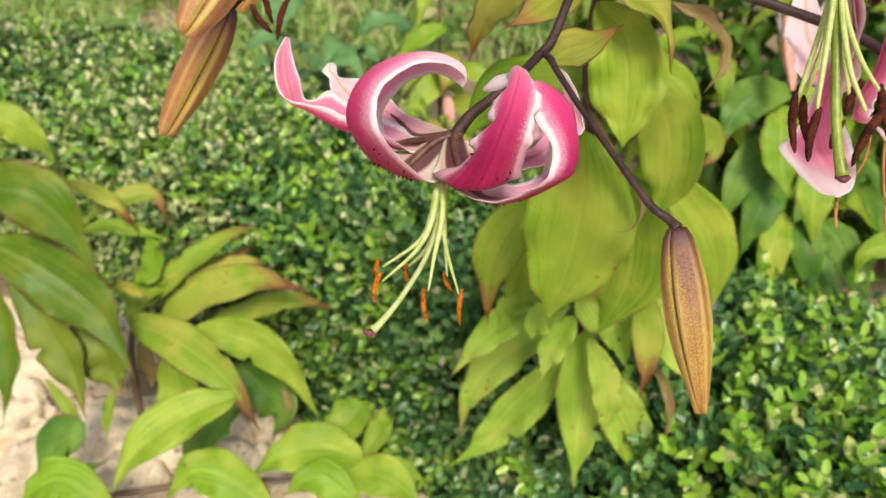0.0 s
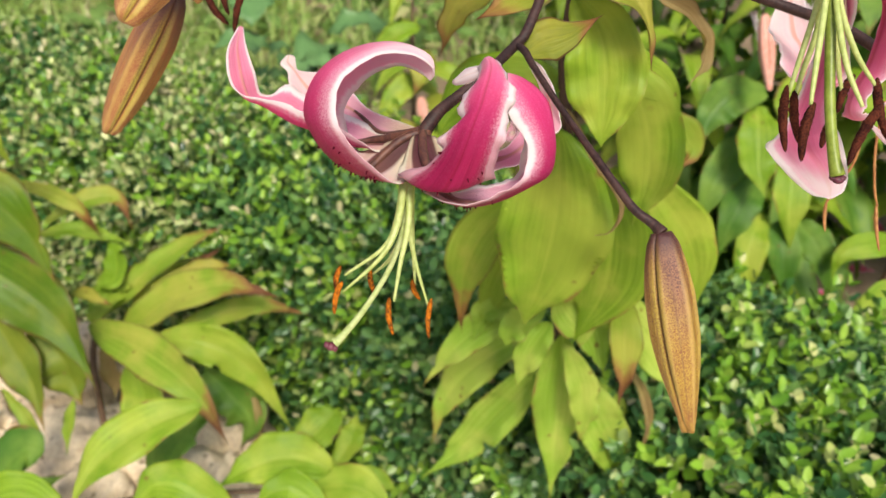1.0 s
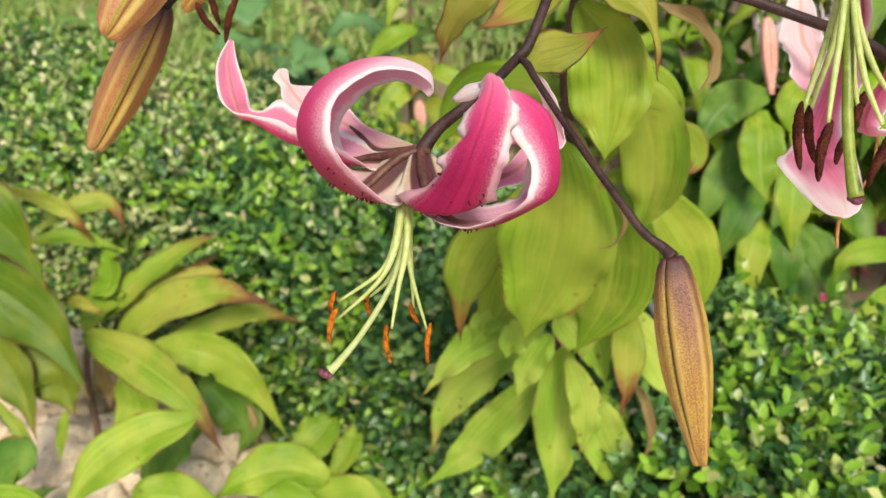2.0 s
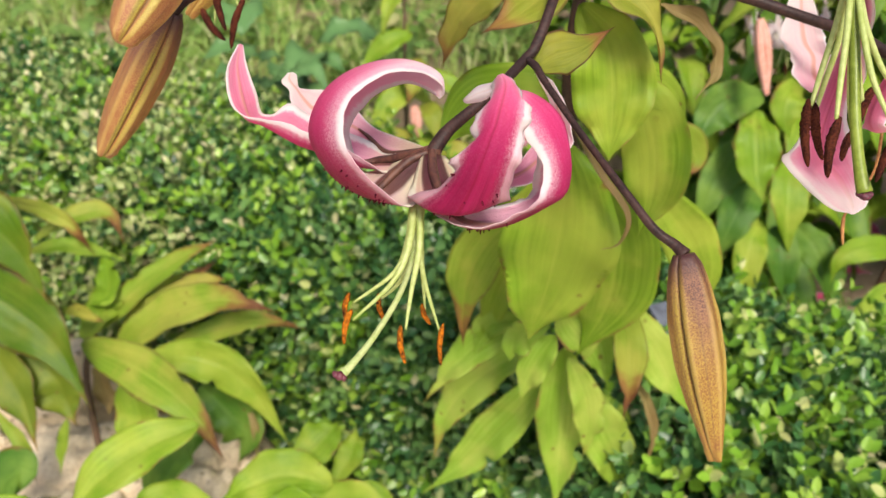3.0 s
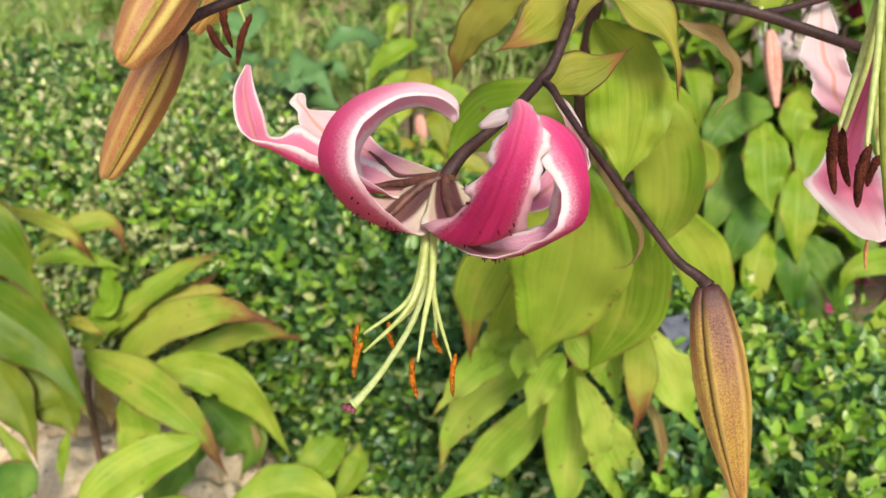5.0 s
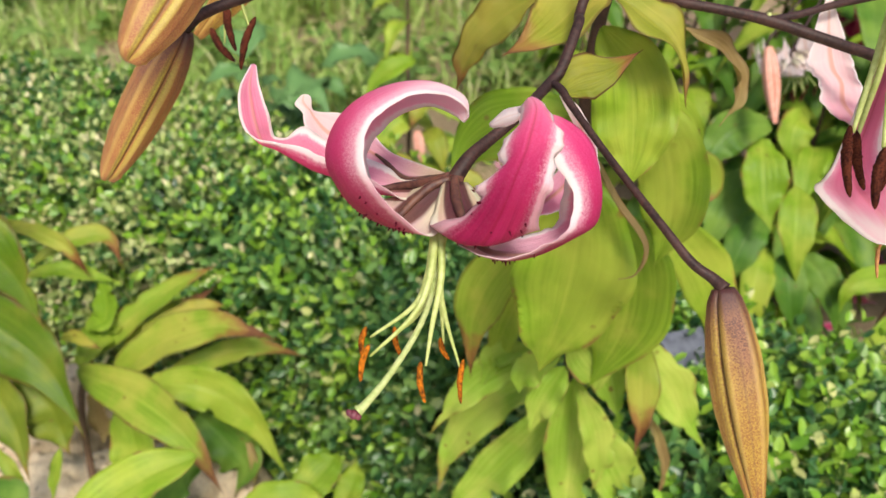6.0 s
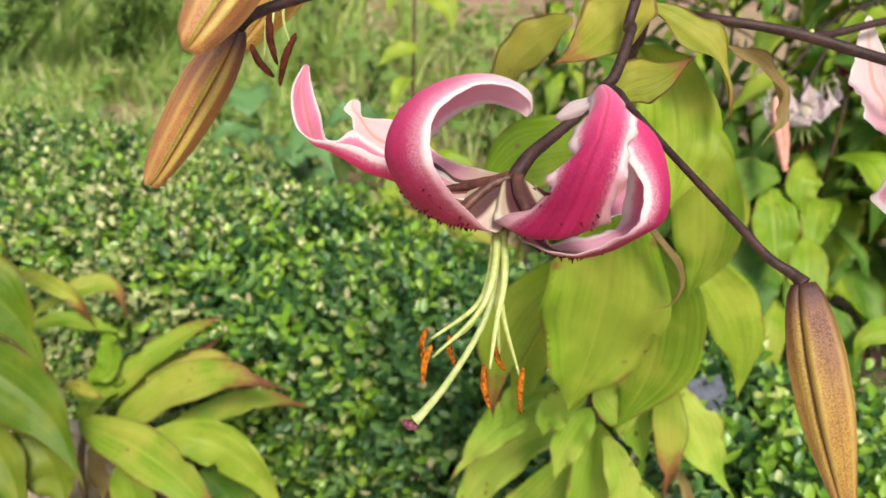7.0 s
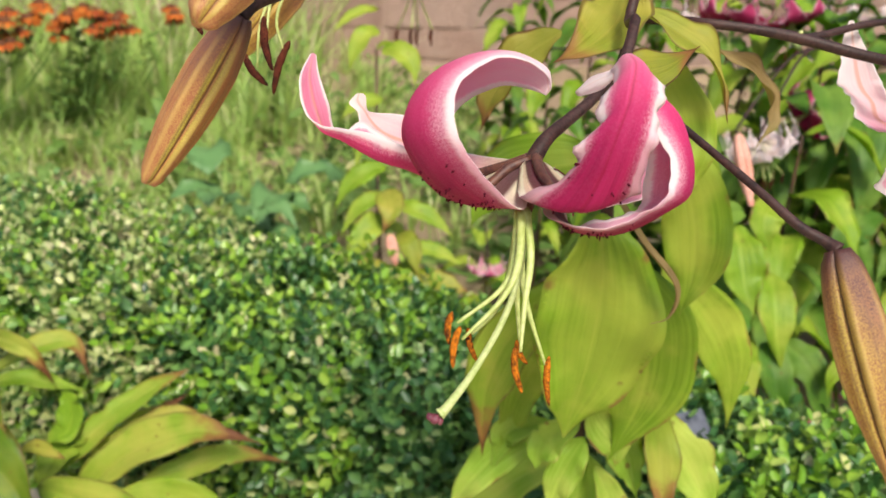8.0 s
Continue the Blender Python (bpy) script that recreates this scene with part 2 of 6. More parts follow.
def simple(name, a, b, scale, rough=0.5, spec=0.4, bump=0.3, dist=0.0006, through=0.0):
    """Two tones in fine and coarse noise."""
    m = Nodes(name, rough, spec)
    pos = m.place()
    fine, broad = m.noise(scale, pos, 5.0, 0.65), m.noise(scale * 0.13, pos, 3.0)
    f = m.span(m.math("ADD", m.math("MULTIPLY", fine, 0.6), m.math("MULTIPLY", broad, 0.4)), 0.36, 0.64)
    col = m.mix(f, a, b)
    m.colour(col)
    m.bump(fine, bump, dist)
    return m.glow_through(col, through).mat if through else m.mat


STEM = simple("dark_stem", (0.016, 0.008, 0.008), (0.058, 0.028, 0.024), 600.0, 0.55, 0.28)
STALK = simple("brown_stalk", (0.07, 0.035, 0.025), (0.16, 0.10, 0.05), 300.0, 0.55)
FILAMENT = simple("green_filament", (0.40, 0.48, 0.13), (0.58, 0.65, 0.26), 300.0, 0.4, 0.4, 0.15, 0.0003, 0.25)
STYLE = simple("pale_style", (0.36, 0.46, 0.14), (0.54, 0.61, 0.28), 350.0, 0.4, 0.4, 0.15, 0.0003, 0.2)
STYLE_GREEN = simple("olive_style", (0.15, 0.20, 0.02), (0.26, 0.33, 0.05), 300.0, 0.4, 0.4, 0.2, 0.0004, 0.1)
STIGMA = simple("purple_stigma", (0.06, 0.012, 0.025), (0.17, 0.04, 0.06), 1200.0, 0.5)
ANTHER = simple("orange_anther", (0.018, 0.006, 0.004), (0.56, 0.17, 0.010), 800.0, 0.85, 0.1, 0.9, 0.0008)
ANTHER_DARK = simple("maroon_anther", (0.016, 0.004, 0.004), (0.11, 0.028, 0.014), 1100.0, 0.85, 0.1, 0.9, 0.0008)
WITHERED = simple("withered_brown", (0.24, 0.09, 0.03), (0.46, 0.22, 0.08), 300.0, 0.7)
MIDRIB = simple("brown_midrib", (0.045, 0.018, 0.018), (0.125, 0.055, 0.036), 420.0, 0.5, 0.35)
OVARY = simple("bronze_ovary", (0.10, 0.04, 0.04), (0.20, 0.10, 0.08), 400.0, 0.45)
PAPILLA = simple("dark_papilla", (0.04, 0.002, 0.008), (0.11, 0.006, 0.02), 900.0, 0.65, 0.1)


def hedge_material(name, dark, mid, light, pale, pale_share, gloss=0.3, through=0.25):
    m = Nodes(name, gloss, 0.5)
    pos = m.place()
    r = m.island()
    col = m.ramp(r, [(0.0, dark), (0.45, mid), (1.0 - pale_share - 0.04, light), (1.0 - pale_share + 0.02, pale)])
    clump = m.noise(26.0, pos, 3.0)
    col = m.mix(m.span(clump, 0.52, 0.70, (0.0, 0.45)), col, light)
    col = m.mix(m.span(clump, 0.30, 0.46, (0.5, 0.0)), col, dark)
    m.colour(col)
    m.bump(m.noise(500.0, pos, 2.0), 0.25, 0.0006)
    return m.glow_through(m.mix(0.5, col, light), through).mat


BOX_LEAF = hedge_material("box_leaf", (0.020, 0.075, 0.024), (0.060, 0.170, 0.044), (0.21, 0.37, 0.085), (0.54, 0.50, 0.27), 0.025, 0.36)
BOX_PALE = hedge_material("box_pale_leaf", (0.18, 0.28, 0.07), (0.32, 0.41, 0.13), (0.47, 0.51, 0.22), (0.64, 0.58, 0.34), 0.15, 0.45)
BOX_YOUNG = hedge_material("box_young_leaf", (0.11, 0.26, 0.02), (0.20, 0.38, 0.03), (0.32, 0.48, 0.06), (0.50, 0.52, 0.20), 0.08)
# twig brown taken very dark, with the hedge's inner shade in the colour
TWIG_SHADE = simple("box_twig_shade", (0.03, 0.03, 0.012), (0.09, 0.075, 0.035), 200.0, 0.8)
WEED = hedge_material("weed_leaf", (0.075, 0.17, 0.028), (0.14, 0.27, 0.05), (0.26, 0.38, 0.09), (0.44, 0.42, 0.18), 0.12, 0.6, 0.4)
WEED_BLUE = hedge_material("weed_leaf_bluish", (0.06, 0.17, 0.05), (0.11, 0.25, 0.075), (0.18, 0.32, 0.11), (0.28, 0.36, 0.13), 0.05, 0.5)


def soil_material():
    m = Nodes("garden_soil", 0.95, 0.2)
    pos = m.place()
    fine, broad, mid = m.noise(90.0, pos, 6.0, 0.7), m.noise(1.6, pos, 4.0), m.noise(14.0, pos, 4.0)
    col = m.mix(m.span(fine, 0.3, 0.7), (0.20, 0.145, 0.09), (0.38, 0.29, 0.19))
    col = m.mix(m.span(broad, 0.42, 0.62, (0.0, 0.4)), col, (0.44, 0.35, 0.22))
    col = m.mix(m.span(mid, 0.56, 0.70, (0.0, 0.6)), col, (0.13, 0.17, 0.05))
    m.colour(col)
    m.bump(m.math("ADD", fine, mid), 0.9, 0.012)
    return m.mat


SOIL = soil_material()


def limestone_material():
    m = Nodes("pale_limestone", 0.9, 0.25)
    pos = m.place()
    fine, broad = m.noise(160.0, pos, 6.0, 0.7), m.noise(9.0, pos, 4.0)
    col = m.mix(m.span(fine, 0.3, 0.7), (0.66, 0.52, 0.34), (0.86, 0.73, 0.53))
    col = m.mix(m.span(broad, 0.5, 0.72, (0.0, 0.35)), col, (0.48, 0.38, 0.26))
    col = m.mix(m.span(m.cells(120.0, pos), 0.08, 0.2, (0.5, 0.0)), col, (0.22, 0.16, 0.11))
    hollow = m.math("ADD", m.cells(42.0, pos), m.math("MULTIPLY", m.math("SUBTRACT", fine, 0.5), 0.5))
    col = m.mix(m.span(hollow, 0.10, 0.26, (0.75, 0.0)), col, (0.24, 0.17, 0.10))
    m.colour(col)
    m.bump(m.math("ADD", m.math("ADD", fine, m.noise(38.0, pos, 5.0, 0.7)), m.math("MULTIPLY", broad, 0.8)), 0.8, 0.006)
    return m.mat


LIMESTONE = limestone_material()


def wall_material():
    m = Nodes("old_stone", 0.92, 0.2)
    pos = m.place()
    r = m.chance()
    fine, broad = m.noise(40.0, pos, 6.0, 0.7), m.noise(3.0, pos, 4.0)
    col = m.ramp(r, [(0.0, (0.30, 0.20, 0.16)), (0.4, (0.35, 0.24, 0.19)), (0.75, (0.38, 0.27, 0.22)), (1.0, (0.32, 0.23, 0.19))])
    col = m.mix(m.span(fine, 0.35, 0.75, (0.0, 0.5)), col, (0.28, 0.19, 0.15))
    col = m.mix(m.span(broad, 0.45, 0.7, (0.0, 0.4)), col, (0.40, 0.32, 0.26))
    m.colour(col)
    m.bump(m.math("ADD", fine, broad), 0.8, 0.02)
    return m.mat


STONE = wall_material()
MORTAR = simple("lime_mortar", (0.31, 0.22, 0.17), (0.40, 0.29, 0.24), 60.0, 0.95, 0.2, 0.8, 0.006)
GRAVEL = simple("gritty_path", (0.52, 0.40, 0.26), (0.78, 0.65, 0.46), 60.0, 0.95, 0.2, 0.9, 0.006)


# ---- building helpers ----
def mesh_of(name, verts, faces, attrs=None, smooth=True):
    me = bpy.data.meshes.new(name)
    me.from_pydata([tuple(v) for v in verts], [], [tuple(f) for f in faces])
    for key, values in (attrs or {}).items():
        me.attributes.new(key, "FLOAT", "POINT").data.foreach_set("value", np.asarray(values, np.float32))
    if smooth:
        me.polygons.foreach_set("use_smooth", np.ones(len(me.polygons), bool))
    me.update()
    return me


def part(name, data, material, parent, label=""):
    """Links mesh data as one object under a thing or under a part."""
    ob = new(name, data)
    if not data.materials:
        data.materials.append(material)
    ob.parent = parent
    return tagged(ob, label)


def thing(name, label, category, group="", kind="", at=(0, 0, 0)):
    ob = new(name)
    ob.location = at
    ob.empty_display_size = 0.02
    bpy.context.view_layer.update()
    return tagged(ob, label, category, group, kind)


def local(parent, points):
    """World points as the parent's own."""
    base = np.zeros(3)
    while parent is not None:
        base += np.array(parent.location)
        parent = parent.parent
    return np.asarray(points, float) - base


def glide(points, n):
    """A smooth curve through control rows (Catmull-Rom), n samples."""
    p = np.asarray(points, float)
    p = np.vstack([2 * p[0] - p[1], p, 2 * p[-1] - p[-2]])
    t = np.linspace(0, len(p) - 3 - 1e-9, n)
    i, f = t.astype(int), (t - t.astype(int))[:, None]
    a, b, c, d = p[i], p[i + 1], p[i + 2], p[i + 3]
    return 0.5 * (2 * b + (c - a) * f + (2 * a - 5 * b + 4 * c - d) * f**2 + (3 * b - a - 3 * c + d) * f**3)


def unit(v):
    v = np.asarray(v, float)
    return v / (np.linalg.norm(v, axis=-1, keepdims=True) + 1e-12)


def sheet(name, grid, thick, sides=(1.0, 0.0), margin=0.0, tint=((0.0,), (0.0,), (0.5,))):
    """A thin skin over a grid of places (along, across), with both faces and a rim."""
    nu, nv = grid.shape[:2]
    normal = unit(np.cross(np.gradient(grid, axis=0), np.gradient(grid, axis=1)))
    u, v = np.meshgrid(np.linspace(0, 1, nu), np.linspace(-1, 1, nv), indexing="ij")
    taper = (1 - 0.7 * v**2)[..., None]
    verts = np.concatenate([(grid + normal * thick / 2 * taper).reshape(-1, 3), (grid - normal * thick / 2 * taper).reshape(-1, 3)])
    k = np.arange(nu * nv).reshape(nu, nv)
    top = np.stack([k[:-1, :-1], k[1:, :-1], k[1:, 1:], k[:-1, 1:]], -1).reshape(-1, 4)
    m = nu * nv
    loop = np.concatenate([k[0, :-1], k[:-1, -1], k[-1, :0:-1], k[:0:-1, 0]])
    ahead = np.roll(loop, -1)
    rim = np.stack([loop, ahead, ahead + m, loop + m], -1)
    faces = np.concatenate([top, top[:, ::-1] + m, rim])
    # pigment along the way: crimson at the base, fading towards the tip, and the back's own pallor
    extra = {key: np.interp(np.tile(u.ravel(), 2), np.linspace(0, 1, len(c)) if len(c) > 1 else [0], c) for key, c in zip(("deep", "pale", "inner"), tint)}
    return mesh_of(name, verts, faces.tolist(), {"along": np.tile(u.ravel(), 2), "across": np.tile(v.ravel(), 2), "back": np.repeat(sides, m), "margin": np.full(2 * m, margin), **extra})


def tube(name, points, radii, sides=10, n=None, knobs=0.0):
    """A round stem along a curve; radii glide too. Closed at both ends."""
    n = n or 6 * len(points)
    c = glide(points, n)
    r = glide(np.asarray(radii, float)[:, None], n)[:, 0] if len(radii) == len(points) else np.interp(np.linspace(0, 1, n), np.linspace(0, 1, len(radii)), radii)
    tan = unit(np.gradient(c, axis=0))
    side = np.cross(tan[0], (0.3, 0.2, 0.9) if abs(tan[0][2]) < 0.8 else (1.0, 0.1, 0.0))
    rings, ang = [], np.linspace(0, 2 * np.pi, sides, endpoint=False)
    for i in range(n):
        side = unit(side - tan[i] * (side @ tan[i]))
        up = np.cross(tan[i], side)
        wob = 1 + knobs * np.array([noise.noise(Vector((c[i][0] * 300 + math.cos(a) * 1.5, c[i][2] * 300, math.sin(a) * 1.5))) for a in ang]) if knobs else 1.0
        rings.append(c[i] + (r[i] * wob * np.cos(ang))[:, None] * side + (r[i] * wob * np.sin(ang))[:, None] * up)
    verts = np.concatenate(rings + [c[:1], c[-1:]])
    k = np.arange(n * sides).reshape(n, sides)
    nxt = np.roll(k, -1, 1)
    faces = np.stack([k[:-1], nxt[:-1], nxt[1:], k[1:]], -1).reshape(-1, 4).tolist()
    a, b = n * sides, n * sides + 1
    faces += [(a, y, x) for x, y in zip(k[0], nxt[0])] + [(b, x, y) for x, y in zip(k[-1], nxt[-1])]
    return mesh_of(name, verts, faces)


def leaf(parent, pts, width, up=(0, -0.3, 1), material=None, fold=0.25, wave=0.06, broad=0.42, name="leaf", n=(34, 11), label="", twist=0.0, seed=0, point=1.0, bites=0, tint=((0.0,), (0.0,), (0.5,))):
    """A lance-shaped leaf along a curve of four places: folded along the midrib, wavy at the margins."""
    c = glide(local(parent, pts), n[0])
    tan = unit(np.gradient(c, axis=0))
    u = np.linspace(0, 1, n[0])
    up = np.asarray(up, float)
    side = unit(np.cross(tan, up))
    nor = np.cross(side, tan)
    ang = np.radians(twist) * u
    side, nor = side * np.cos(ang)[:, None] + nor * np.sin(ang)[:, None], nor * np.cos(ang)[:, None] - side * np.sin(ang)[:, None]
    power = math.log(0.5) / math.log(broad)
    half = width / 2 * (np.sin(np.pi * np.clip(u, 0, 1) ** power) ** (0.75 + point * u) + 0.05 * (1 - u))
    v = np.linspace(-1, 1, n[1])
    rnd = random.Random(seed + int(abs(c[0][0] * 1e4)) + int(abs(c[-1][2] * 1e4)))
    f1, f2, p1, p2 = rnd.uniform(1.2, 2.6), rnd.uniform(2.5, 4.5), rnd.uniform(0, 6), rnd.uniform(0, 6)
    h = half[:, None]
    lift = fold * h * np.abs(v)[None] ** 1.3 + wave * width * (np.sin(f1 * 6.28 * u + p1)[:, None] * np.sign(v)[None] + np.sin(f2 * 6.28 * u + p2)[:, None]) * np.abs(v)[None] ** 2 * np.minimum(1, h / (0.2 * width))
    ridge = -0.03 * width * np.exp(-((v / 0.12) ** 2))[None] * np.ones_like(h)
    # an uneven outline, with bites out of the margins of worn leaves
    ragged = 1 + 0.03 * np.sin(9 * u + p2)[:, None] + 0.03 * np.sin(23 * u + p1)[:, None] * np.sign(v)[None]
    for _ in range(bites):
        at, deep, wide, hand = rnd.uniform(0.35, 0.95), rnd.uniform(0.25, 0.6), rnd.uniform(0.015, 0.035), rnd.choice((-1, 1))
        ragged = ragged - deep * np.exp(-(((u - at) / wide) ** 2))[:, None] * (np.sign(v)[None] == hand) * np.abs(v)[None]
    spread = h * v[None] * ragged
    grid = c[:, None] + spread[..., None] * side[:, None] + (lift + ridge * np.minimum(1, h / (0.3 * width)))[..., None] * nor[:, None]
    return part(name, sheet(name, grid, 0.0007, tint=tint), material or LEAF, parent, label)


def tepal(flower, left, right, cup, ruffle=0.0012, rib=0.0, label="", papillae=0, margin=0.0, middle=None, tint=((.8, .5, .1, 0, 0), (0, 0, 0, .1, 1), (.7, .5, .5, .6, .9)), dots=(0.12, 0.62), n=(56, 21)):
    """A petal between two margins that run from base to tip; its middle bulges by cup, or runs along a line of its own."""
    a, b = glide(local(flower, left), n[0]), glide(local(flower, right), n[0])
    v = np.linspace(-1, 1, n[1])
    mid = (a + b) / 2
    nor = unit(np.cross(unit(np.gradient(mid, axis=0)), unit(b - a)))
    c = glide(local(flower, middle), n[0]) if middle is not None else mid + glide(np.asarray(cup, float)[:, None], n[0]) * nor
    u = np.linspace(0, 1, n[0])
    rnd = random.Random(int(abs(mid[n[0] // 2][0]) * 1e6))
    f, p = rnd.uniform(5, 7), rnd.uniform(0, 6)
    frill = (np.sin(f * 6.28 * u + p) + 0.6 * np.sin(2.3 * f * 6.28 * u))[:, None] * np.abs(v)[None] ** 4 * ruffle * np.sin(np.pi * np.clip(u * 1.05, 0, 1))[:, None]
    groove = -np.exp(-((v / 0.09) ** 2))[None, :] * (0.0006 * np.sin(np.pi * u) + 0.0011 * np.exp(-((u / 0.16) ** 2)))[:, None]
    vv = v[None, :, None]
    grid = c[:, None] + vv * (b - a)[:, None] / 2 + np.abs(vv) ** 1.8 * (mid - c)[:, None]
    own = unit(np.cross(np.gradient(grid, axis=0), np.gradient(grid, axis=1)))
    grid = grid + (frill + groove)[..., None] * own
    made = part("tepal", sheet("tepal", grid, 0.0011, (0.0, 1.0), margin, tint), PETAL, flower, label)
    if rib:
        own = unit(np.cross(np.gradient(grid, axis=0), np.gradient(grid, axis=1)))
        k = max(6, int(rib * n[0]))
        line = (grid - own * 0.0009)[:k:3, n[1] // 2]
        part("midrib", tube("midrib", line, [.0017, .0020, .0017, .0012, .0005], 10), MIDRIB, flower, "raised brown midrib at the petal's base")
    if papillae:
        out = unit(np.cross(np.gradient(grid, axis=0), np.gradient(grid, axis=1)))
        verts, faces = [], []
        for _ in range(papillae):
            i, j = int(n[0] * rnd.triangular(0.12, 0.36, 0.2)), int(n[1] * rnd.uniform(*dots))
            p, o = grid[i, j] + (rnd.uniform(-.0005, .0005), rnd.uniform(-.0005, .0005), 0), unit(out[i, j] + (rnd.uniform(-.3, .3), rnd.uniform(-.3, .3), rnd.uniform(-.3, .3)))
            h, r = rnd.uniform(.0007, .0022), rnd.uniform(.0003, .0005)
            s, k = unit(np.cross(o, (0.3, 0.5, 0.8))), len(verts)
            w = np.cross(o, s)
            for f, g in ((0.0, 1.25), (0.55, 0.8), (0.9, 0.75)):
                verts += [p + o * h * f + r * g * (s * math.cos(a) + w * math.sin(a)) for a in (0, 1.257, 2.513, 3.77, 5.027)]
            verts.append(p + o * h)
            for ring in (0, 5):
                faces += [(k + ring + q, k + ring + (q + 1) % 5, k + ring + 5 + (q + 1) % 5, k + ring + 5 + q) for q in range(5)]
            faces += [(k + 10 + q, k + 10 + (q + 1) % 5, k + 15) for q in range(5)]
        tagged(part("papilla", mesh_of("papilla", verts, faces), PAPILLA, flower, "dark crimson raised bumps"), kind="stuff")
    return made


def bud(parent, top, tip, radius, name="bud", label="", bend=0.0, material=None, widest=0.3, phase=0.17, blunt=0.0):
    """A long closed bud with three broad ribs, three grooves between them and a blunt tip."""
    nu, ns = 44, 120
    a, b = local(parent, [top, tip])
    axis = b - a
    way = unit(axis)
    s = unit(np.cross(way, (0.2, -1.0, 0.1)))
    w = np.cross(way, s)
    u = np.linspace(0, 1, nu)
    prof = np.interp(u, [0, 0.012, 0.05, 0.15, widest, 0.52, 0.68, 0.84, 0.94, 0.985, 1.0], [0.38, 0.56, 0.68, 0.86, 1.0, 0.98, 0.83 + 0.08 * blunt, 0.58 + 0.16 * blunt, 0.40 + 0.16 * blunt, 0.31 + 0.12 * blunt, 0.20])
    prof = np.convolve(np.pad(prof, 2, "edge"), np.ones(3) / 3, "same")[2:-2]
    ang = np.linspace(0, 2 * np.pi, ns, endpoint=False)
    rib = np.abs(np.cos(1.5 * (ang + phase)))
    cross = (0.82 + 0.18 * np.minimum(rib * 2.0, 1) ** 0.7)[None] - 0.07 * np.exp(-((rib / 0.08) ** 2))[None]
    ridge = np.abs(np.cos(3 * (ang + phase + 0.26)))
    cross = cross + 0.11 * (ridge**6)[None] * np.sin(np.pi * np.clip(u * 1.1, 0, 1))[:, None]
    r = radius * prof[:, None] * cross
    # the three outer lobes part a little at the blunt end
    r = r * (1 + 0.35 * (np.cos(3 * (ang + phase) + 0.5))[None] * np.clip((u - 0.93) / 0.07, 0, 1)[:, None])
    c = a + u[:, None] * axis + bend * np.sin(np.pi * u)[:, None] * s
    grid = c[:, None] + r[..., None] * (np.cos(ang)[None, :, None] * s + np.sin(ang)[None, :, None] * w)
    verts = np.concatenate([grid.reshape(-1, 3), c[:1], c[-1:] + way * radius * 0.05])
    k = np.arange(nu * ns).reshape(nu, ns)
    nx = np.roll(k, -1, 1)
    faces = np.stack([k[:-1], nx[:-1], nx[1:], k[1:]], -1).reshape(-1, 4).tolist()
    faces += [(nu * ns, y, x) for x, y in zip(k[0], nx[0])] + [(nu * ns + 1, x, y) for x, y in zip(k[-1], nx[-1])]
    al = np.concatenate([np.repeat(u, ns), [0, 1]])
    ac = np.concatenate([np.tile(rib, nu), [1, 1]])
    return part(name, mesh_of(name, verts, faces, {"along": al, "across": ac, "ridge": np.concatenate([np.tile(ridge, nu), [.5, .5]])}), material or BUD, parent, label)


def anther(flower, a, b, radius, material, label=""):
    """A pollen sac pair hung at the end of a filament: grooved, lumpy, tapered."""
    a, b = local(flower, [a, b])
    n, sides = 30, 16
    u = np.linspace(0, 1, n)
    way = unit(b - a)
    s = unit(np.cross(way, (0.1, -1, 0.2)))
    w = np.cross(way, s)
    prof = np.sqrt(np.clip(1 - np.abs(2 * u - 1) ** 2.6, 0.02, 1)) * (0.92 + 0.12 * np.cos(4 * u))
    ang = np.linspace(0, 2 * np.pi, sides, endpoint=False)
    verts = []
    for i in range(n):
        bow = math.sin(math.pi * u[i]) * radius * 0.6
        for t in ang:
            lump = 1 + 0.2 * noise.noise(Vector((math.cos(t) * 1.6, math.sin(t) * 1.6, u[i] * 9 + a[0] * 500))) + 0.22 * noise.noise(Vector((math.cos(t) * 4, math.sin(t) * 4, u[i] * 26)))
            r = radius * prof[i] * lump * (0.72 + 0.28 * abs(math.sin(t)))
            verts.append(a + (b - a) * u[i] + s * (r * math.cos(t) + bow) + w * r * math.sin(t) * 0.9)
    k = np.arange(n * sides).reshape(n, sides)
    nx = np.roll(k, -1, 1)
    faces = np.stack([k[:-1], nx[:-1], nx[1:], k[1:]], -1).reshape(-1, 4).tolist() + [tuple(k[0][::-1]), tuple(k[-1])]
    return part("anther", mesh_of("anther", np.array(verts), faces), material, flower, label)


def ball(radius, squash=1.0, seed=0, rough=0.2, cuts=2):
    """A lumpy rounded body."""
    bm = bmesh.new()
    bmesh.ops.create_icosphere(bm, subdivisions=cuts, radius=1.0)
    for v in bm.verts:
        v.co *= radius * (1 + rough * noise.noise(v.co * 1.7 + Vector((seed * 3.1, 0, seed))))
        v.co.z *= squash
    me = bpy.data.meshes.new("ball")
    bm.to_mesh(me)
    bm.free()
    me.polygons.foreach_set("use_smooth", np.ones(len(me.polygons), bool))
    return me


